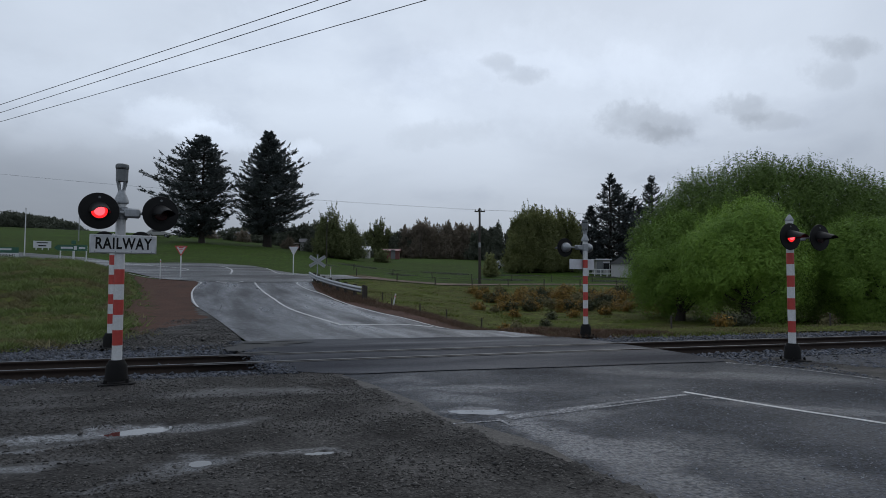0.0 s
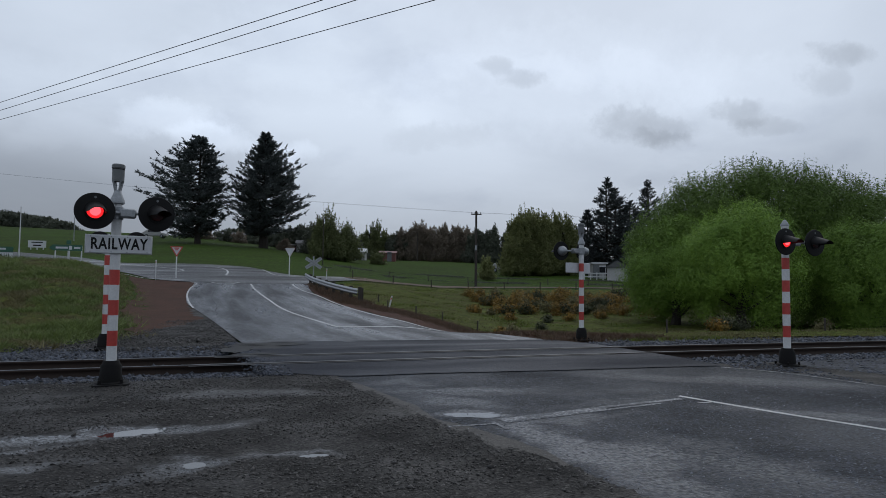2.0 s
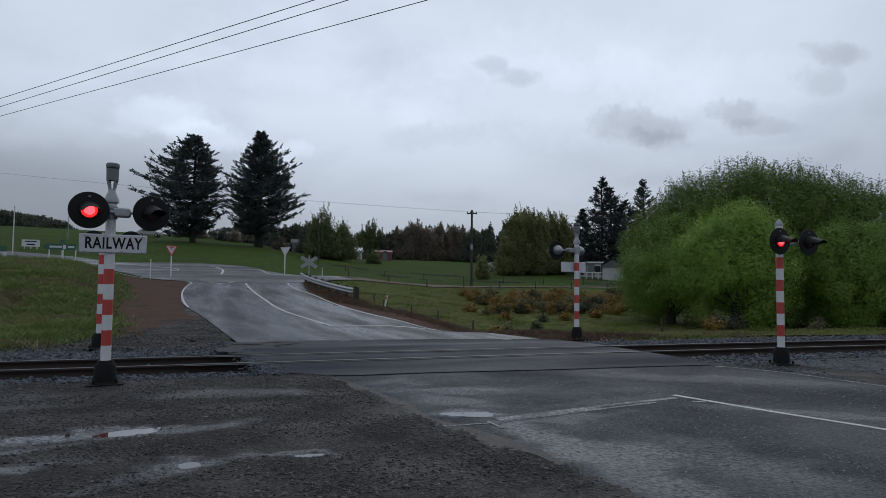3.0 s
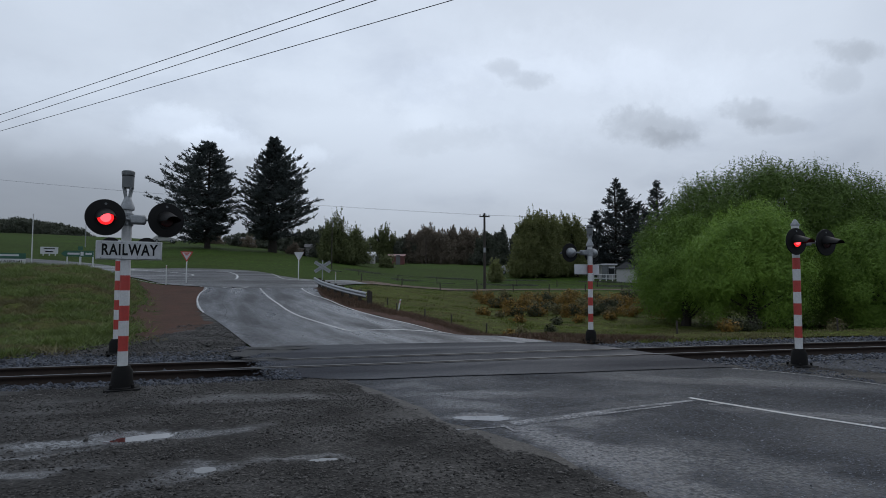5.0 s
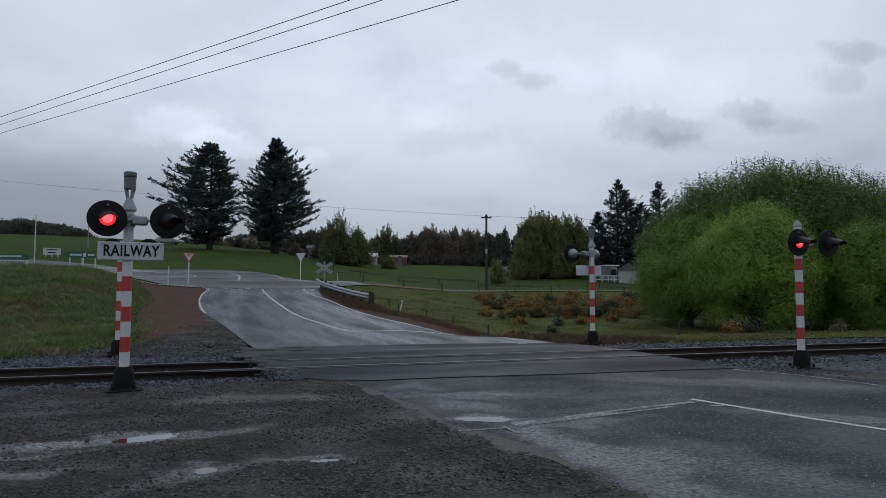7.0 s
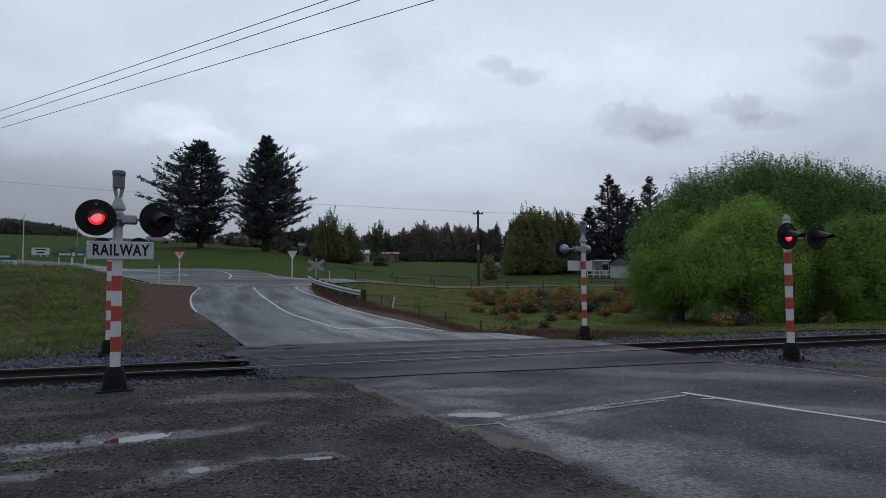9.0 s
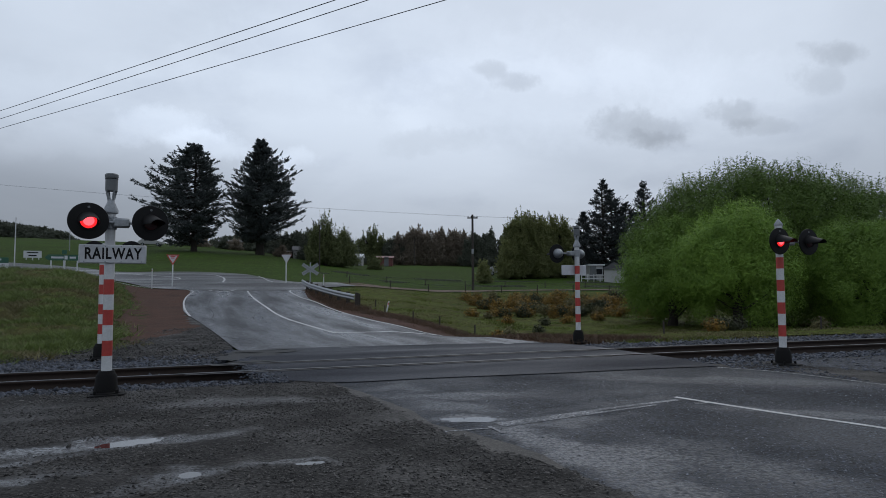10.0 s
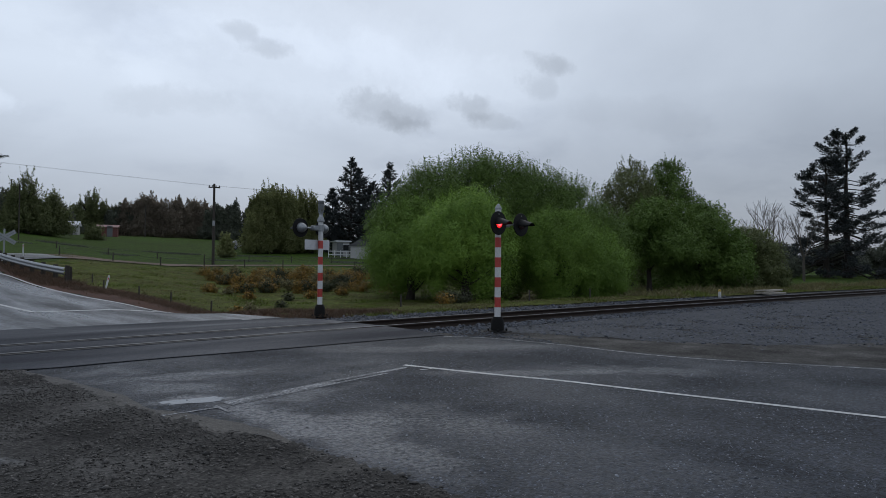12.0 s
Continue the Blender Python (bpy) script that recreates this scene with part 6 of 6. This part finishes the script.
building("farm_shed", -16.2, 122, 0, 3.0, 3, 1.6, 0.8, HOUSEWHITE, SIGNBACK, "pale farm shed at the edge of the trees", [(0.2, 0.9, 0.7, 0.6)])
building("farm_shed", -10.6, 126, 0, 3.2, 3, 1.7, 0.5, ROOFRED, ROOFRED, "small red corrugated-iron farm shed", [], 0.4)
building("carport", 21.95, 85, 0, 1.7, 3.0, 2.1, 0, HOUSEWHITE, SIGNBACK, "flat-roofed white outbuilding beside the house", [(0.35, 1.3, 0.8, 0.8)], -0.5, flat=True)
building("house", 23.7, 81, 73, 5.5, 2.6, 1.8, 0.9, HOUSEWHITE, ROOFGREY, "white gabled house behind the willow", [(-1.2, 1.1, 0.8, 0.8), (1.2, 1.1, 0.8, 0.8)])

rf = thing("rail_fence", pose(21.2, 79, ground_z(21.2, 79)), "white painted post and rail fence before the house", "fence")
for u in np.arange(-2.4, 2.5, 0.8):
    part("post", box((0.10, 0.10, 1.1), (u, 0, 0.45), 0.01), WHITE, rf)
for z in (0.45, 0.9):
    part("rail", box((4.9, 0.05, 0.10), (0, -0.08, z), 0.008), WHITE, rf)


def car(x, y, turn, paint, label):
    t = thing("car", pose(x, y, ground_z(x, y), 0, 0, turn), label, "car")
    bm = bmesh.new()
    prof = [(-2.1, 0.35), (2.1, 0.35), (2.12, 0.75), (1.3, 0.92), (0.65, 1.42), (-1.2, 1.45), (-1.9, 0.95), (-2.12, 0.85)]
    a = [bm.verts.new((u, -0.82, v)) for u, v in prof]; b = [bm.verts.new((u, 0.82, v)) for u, v in prof]
    bm.faces.new(a); bm.faces.new(b[::-1])
    for i in range(len(prof)):
        bm.faces.new((a[i], b[i], b[(i + 1) % len(prof)], a[(i + 1) % len(prof)]))
    bmesh.ops.recalc_face_normals(bm, faces=bm.faces)
    bmesh.ops.bevel(bm, geom=list(bm.edges), offset=0.06, segments=2, affect="EDGES")
    part("body", bm, paint, t)
    for s in (-1, 1):
        part("window", box((1.5, 0.02, 0.36), (-0.3, s * 0.825, 1.17), 0.005), PANE, t, "dark side window")
        for u in (-1.3, 1.3):
            wh = part("wheel", lathe([(0.2, -0.1), (0.31, -0.09), (0.32, 0.0), (0.31, 0.09), (0.2, 0.1)], pose(u, s * 0.74, 0.32, 90, 0, 0), 16), BLACK, t)
            part("rim", lathe([(0.19, -0.105), (0.19, 0.105)], pose(u, s * 0.74, 0.32, 90, 0, 0), 12), GALV, wh)
    return t


car(-52.6, 113, 10, HOUSEWHITE, "white car parked on the hill beside the cypress")
car(9.9, 95, 0, HOUSEWHITE, "small white car parked at the far paddock")

# ---- bushes ----


def gorse(x, y, w, h, mat, seed, label):
    g = random.Random(seed)
    t = thing("gorse_bush", pose(x, y, ground_z(x, y) - 0.05), label, "bush", "gorse and bracken bushes in the paddock")
    L = [((g.uniform(-0.35, 0.35) * w, g.uniform(-0.3, 0.3) * w, h * g.uniform(0.3, 0.55)), (w * g.uniform(0.22, 0.38), w * 0.3, h * g.uniform(0.3, 0.5))) for _ in range(4)]
    part("stem", limbs_mesh(h, w * 0.4, 6, 0.02, seed, 0.02), BARK, t)
    part("foliage", lobed_crown("foliage", L, 130, 0.075, 0.026, mat, seed, 0.16, 3.0), mat, t)
    return t


BUSHES = [  # bearing, depth, width, height
    (0.065, 44, 1.6, 1.0), (0.09, 41, 2.2, 1.2), (0.11, 39, 2.4, 1.3), (0.13, 40, 1.8, 1.0), (0.15, 43, 2.0, 1.1), (0.17, 44, 2.2, 1.1),
    (0.20, 42, 2.4, 1.3), (0.225, 40, 2.4, 1.2), (0.25, 43, 2.4, 1.1), (0.27, 38, 2.0, 1.1), (0.29, 41, 2.4, 1.2), (0.18, 36, 1.6, 0.9),
    (0.145, 35, 1.6, 0.9), (0.24, 35, 1.8, 0.9), (0.30, 35, 1.6, 0.9), (0.33, 38, 2.0, 1.0), (0.26, 32, 1.2, 0.6), (0.48, 21.3, 1.25, 0.75), (0.455, 20.8, 0.8, 0.55),
    (0.12, 24, 0.8, 0.45), (0.10, 23, 0.5, 0.35), (0.165, 25, 0.5, 0.45), (0.36, 33, 2.2, 1.3), (0.63, 22.5, 0.8, 0.5), (0.05, 48, 1.4, 0.9), (0.30, 48, 2.2, 1.2), (0.20, 50, 2.0, 1.0),
    (0.085, 33, 0.6, 0.5), (0.115, 30, 0.7, 0.5), (0.175, 29, 0.6, 0.45), (0.21, 30, 0.8, 0.6), (0.14, 46, 1.5, 1.0), (0.235, 47, 1.8, 1.1), (0.165, 38.5, 1.2, 0.9), (0.275, 45, 1.8, 1.0)]
scrub = random.Random(77)
BUSHES += [(scrub.uniform(0.06, 0.33), scrub.uniform(33, 50), scrub.uniform(0.7, 1.5), scrub.uniform(0.5, 1.0)) for _ in range(34)]
for i, (b, d, w, h) in enumerate(BUSHES):
    k = i % 4
    gorse(b * d, d, w * 0.8, h * 0.72, HEDGE if k == 1 else (TUSSOCK if k == 3 else GORSE), 200 + i, ("dark green scrubby gorse bush in the paddock", "orange-brown gorse bush in rough grass")[k != 1])

# ---- grass ----


def tufts(name, x, y, h, mat, label, seed, blades=5, wide=0.028, spread=0.09, flop=0.75):
    g = np.random.default_rng(seed)
    n = len(x)
    z = land_plain(x, y) - 0.05
    root = np.stack([x, y, z], 1)[:, None] + np.concatenate([g.normal(0, spread, (n, blades, 2)), np.zeros((n, blades, 1))], 2)
    a = g.uniform(0, 6.28, (n, blades))
    lean = g.normal(0, flop, (n, blades, 2))
    hh = (h[:, None] * g.uniform(0.5, 1.2, (n, blades)))[..., None]
    side = np.stack([np.cos(a), np.sin(a), 0 * a], -1) * wide
    tip = root + np.concatenate([lean * hh, hh], 2)
    v = np.stack([root - side, root + side, tip], 2).reshape(-1, 3)
    f = np.arange(len(v)).reshape(-1, 3)
    ob = part(name, mesh_np(name, v, f, mat), mat)
    return tagged(ob, label, "grass", kind="stuff")


def clump_noise(x, y, s, z=0.0):
    return np.array([noise.noise((float(a) * s, float(b) * s, z)) for a, b in zip(x, y)])


def left_bank(n, seed):
    g = np.random.default_rng(seed)
    y = 13 + 38 * g.random(n) ** 1.5
    x = -y * g.uniform(0.36, 0.95, n)
    edge = np.interp(y, [13, 16.6, 24, 34.6, 44], [-9.9, -8.9, -12.9, -17.6, -23])
    ok = (x < edge + np.abs(g.normal(0, 0.5, n)) * (g.random(n) < 0.5)) & (y > track_y(x) + 3.4) & (y < np.interp(x, [-60, -44, -25.8, -19], [58, 53, 46.3, 42]))
    return x[ok], y[ok]


x, y = left_bank(46000, 1)
c = clump_noise(x, y, 0.55) + 0.7 * clump_noise(x, y, 1.5, 5.0) + 0.35 * clump_noise(x, y, 3.4, 2.0)
b = clump_noise(x, y, 0.3, 8.0)
lush = c > 0.02 + 0.55 * np.clip(b, -0.3, 0.4) + 0.012 * np.clip(y - 22, -6, 20)
tufts("long_grass", x[lush], y[lush], 0.07 + 0.34 * np.clip(c[lush] + 0.1, 0, 0.9), GRASSBLADE, "long wet green grass in clumps on the bank", 5, 8, 0.020, 0.12, 1.0)
tufts("brown_grass", x[~lush], y[~lush], 0.08 + 0.20 * np.abs(c[~lush]), TUSSOCK, "rank brown grass on the bank", 6, 7, 0.020, 0.12, 1.0)


def paddock(n, seed, y0, y1, r0, r1):
    g = np.random.default_rng(seed)
    y = y0 + (y1 - y0) * g.random(n) ** 1.4
    x = y * g.uniform(r0, r1, n)
    edge = np.interp(y, [16, 17.4, 20.9, 24.9, 28.1, 32, 38.8, 45], [5, 4.6, 2.0, -0.4, -2.0, -3.9, -6.6, -8])
    ok = (x > edge + 0.1 + g.normal(0, 0.35, n)) & (y > track_y(x) + 3.0 + g.normal(0, 0.2, n))
    return x[ok], y[ok]


x, y = paddock(42000, 2, 16.5, 58, -0.2, 1.1)
c = clump_noise(x, y, 0.45, 4.0)
tufts("paddock_grass", x[c > 0], y[c > 0], 0.06 + 0.2 * np.clip(c[c > 0], 0, 1), SHORTGRASS, "short wet paddock grass", 7, 4, 0.025, 0.12)
tufts("paddock_brown_grass", x[c <= 0], y[c <= 0], 0.05 - 0.12 * c[c <= 0], TUSSOCK, "brown rough paddock grass", 8, 4, 0.025, 0.12)
vg = np.random.default_rng(14)
vt = vg.random(8000)
vk_t = [0, 0.14, 0.3, 0.48, 0.68, 0.85, 1]
vx = np.interp(vt, vk_t, [6.0, 3.4, 1.4, -1.0, -4.4, -6.6, -9.0]); vy = np.interp(vt, vk_t, [17.6, 18.0, 21.2, 26.0, 31.6, 37.4, 43.6])
vx, vy = vx + vg.normal(0.1, 0.38, 8000), vy + vg.normal(0, 0.25, 8000)
vk = vx > np.interp(vy, [16.0, 16.8, 20.0, 24, 27.1, 30.8, 38, 45], [3.3, 2.9, 0.6, -1.55, -3.05, -4.9, -7.5, -9.6])
vx = np.concatenate([vx, vg.uniform(2.9, 4.6, 450)]); vy = np.concatenate([vy, 15.9 + 0.42 * (vx[-450:] - 2.9) + vg.uniform(0, 1.3, 450)])
vk = np.concatenate([vk, np.ones(450, bool)])
tufts("verge_grass", vx[vk], vy[vk], 0.15 + 0.09 * (vy[vk] > 31), VERGE_GRASS, "reddish dead grass along the road verge", 15, 5, 0.014, 0.09)
# rough growth behind the track past the willows
rx = 20 + 42 * vg.random(9000); ry = track_y(rx) + 3.2 + 13 * vg.random(9000) ** 1.4
rc = clump_noise(rx, ry, 0.4, 6.0)
tufts("trackside_grass", rx[rc > 0], ry[rc > 0], 0.08 + 0.3 * rc[rc > 0], SHORTGRASS, "short green grass behind the track", 17, 5, 0.03, 0.16)
tufts("trackside_reeds", rx[rc <= 0], ry[rc <= 0], 0.12 - 0.7 * rc[rc <= 0], TUSSOCK, "brown rank reeds behind the track", 18, 5, 0.03, 0.16)
# dark rank growth along the far fence lines
g = np.random.default_rng(9)
for i, (yy, n) in enumerate(((70, 2600), (79, 3200))):
    x = g.uniform(-14, 30, n); y = yy - 0.05 * x + g.normal(0, 0.4, n)
    ok = clump_noise(x, y, 0.3, 3.0 + i) > 0.02 + 0.12 * (i == 0)
    tufts("fence_line_growth", x[ok], y[ok], np.full(int(ok.sum()), 0.17), FAR_DARK, "dark rank growth along the paddock fence", 10 + i, 4, 0.05, 0.22)

# shrubs round the farmhouse
for i, (x, y, h, w) in enumerate([(-46.5, 121, 1.9, 3.2), (-42.5, 122, 1.5, 2.6), (-39.8, 121, 2.2, 3.0), (-49.5, 122, 1.6, 3.0), (-27.3, 108, 1.5, 2.6)]):
    broad_tree("garden_shrub", x, y, h, w, FAR_DARK if i % 2 else BROWN_TREE, "scrubby garden shrub before the farm buildings", 260 + i, base=0.0, per=40, length=0.14, width=0.06, lobes=6, group="shrubs round the farmhouse", skirt=True)

PALEWOOD = material("pale_sawn_timber", (0.3, 0.28, 0.24), 0.8, dark=(0.17, 0.155, 0.13), scale=4, fine=40)
tp = thing("timber_pile", pose(27.9, 21.3, ground_z(27.9, 21.3), 0, 0, 14), "small pile of pale sawn timber beside the track", "timber")
for u, v, z, a in ((0, 0, 0.07, 0), (0.05, 0.24, 0.07, 3), (-0.1, 0.5, 0.07, -2), (0.1, 0.14, 0.2, 5), (-0.2, 0.4, 0.2, -6)):
    part("plank", box((1.9, 0.16, 0.08), (u, v, z - 0.02), 0.012, (0, 0, a)), PALEWOOD, tp, "pale weathered plank")
mk = thing("track_marker", pose(23.0, 20.4, ground_z(23.0, 20.4)), "small yellow-topped marker peg beside the track", "marker")
part("peg", box((0.1, 0.1, 0.3), (0, 0, 0.12), 0.01), WHITE, mk)
YELLOW = material("yellow_paint", (0.45, 0.3, 0.04), 0.5, dark=(0.3, 0.2, 0.03), scale=6, fine=30)
part("cap", lathe([(0.06, 0.24), (0.06, 0.31), (0.03, 0.34)], None, 10), YELLOW, mk, "yellow cap")
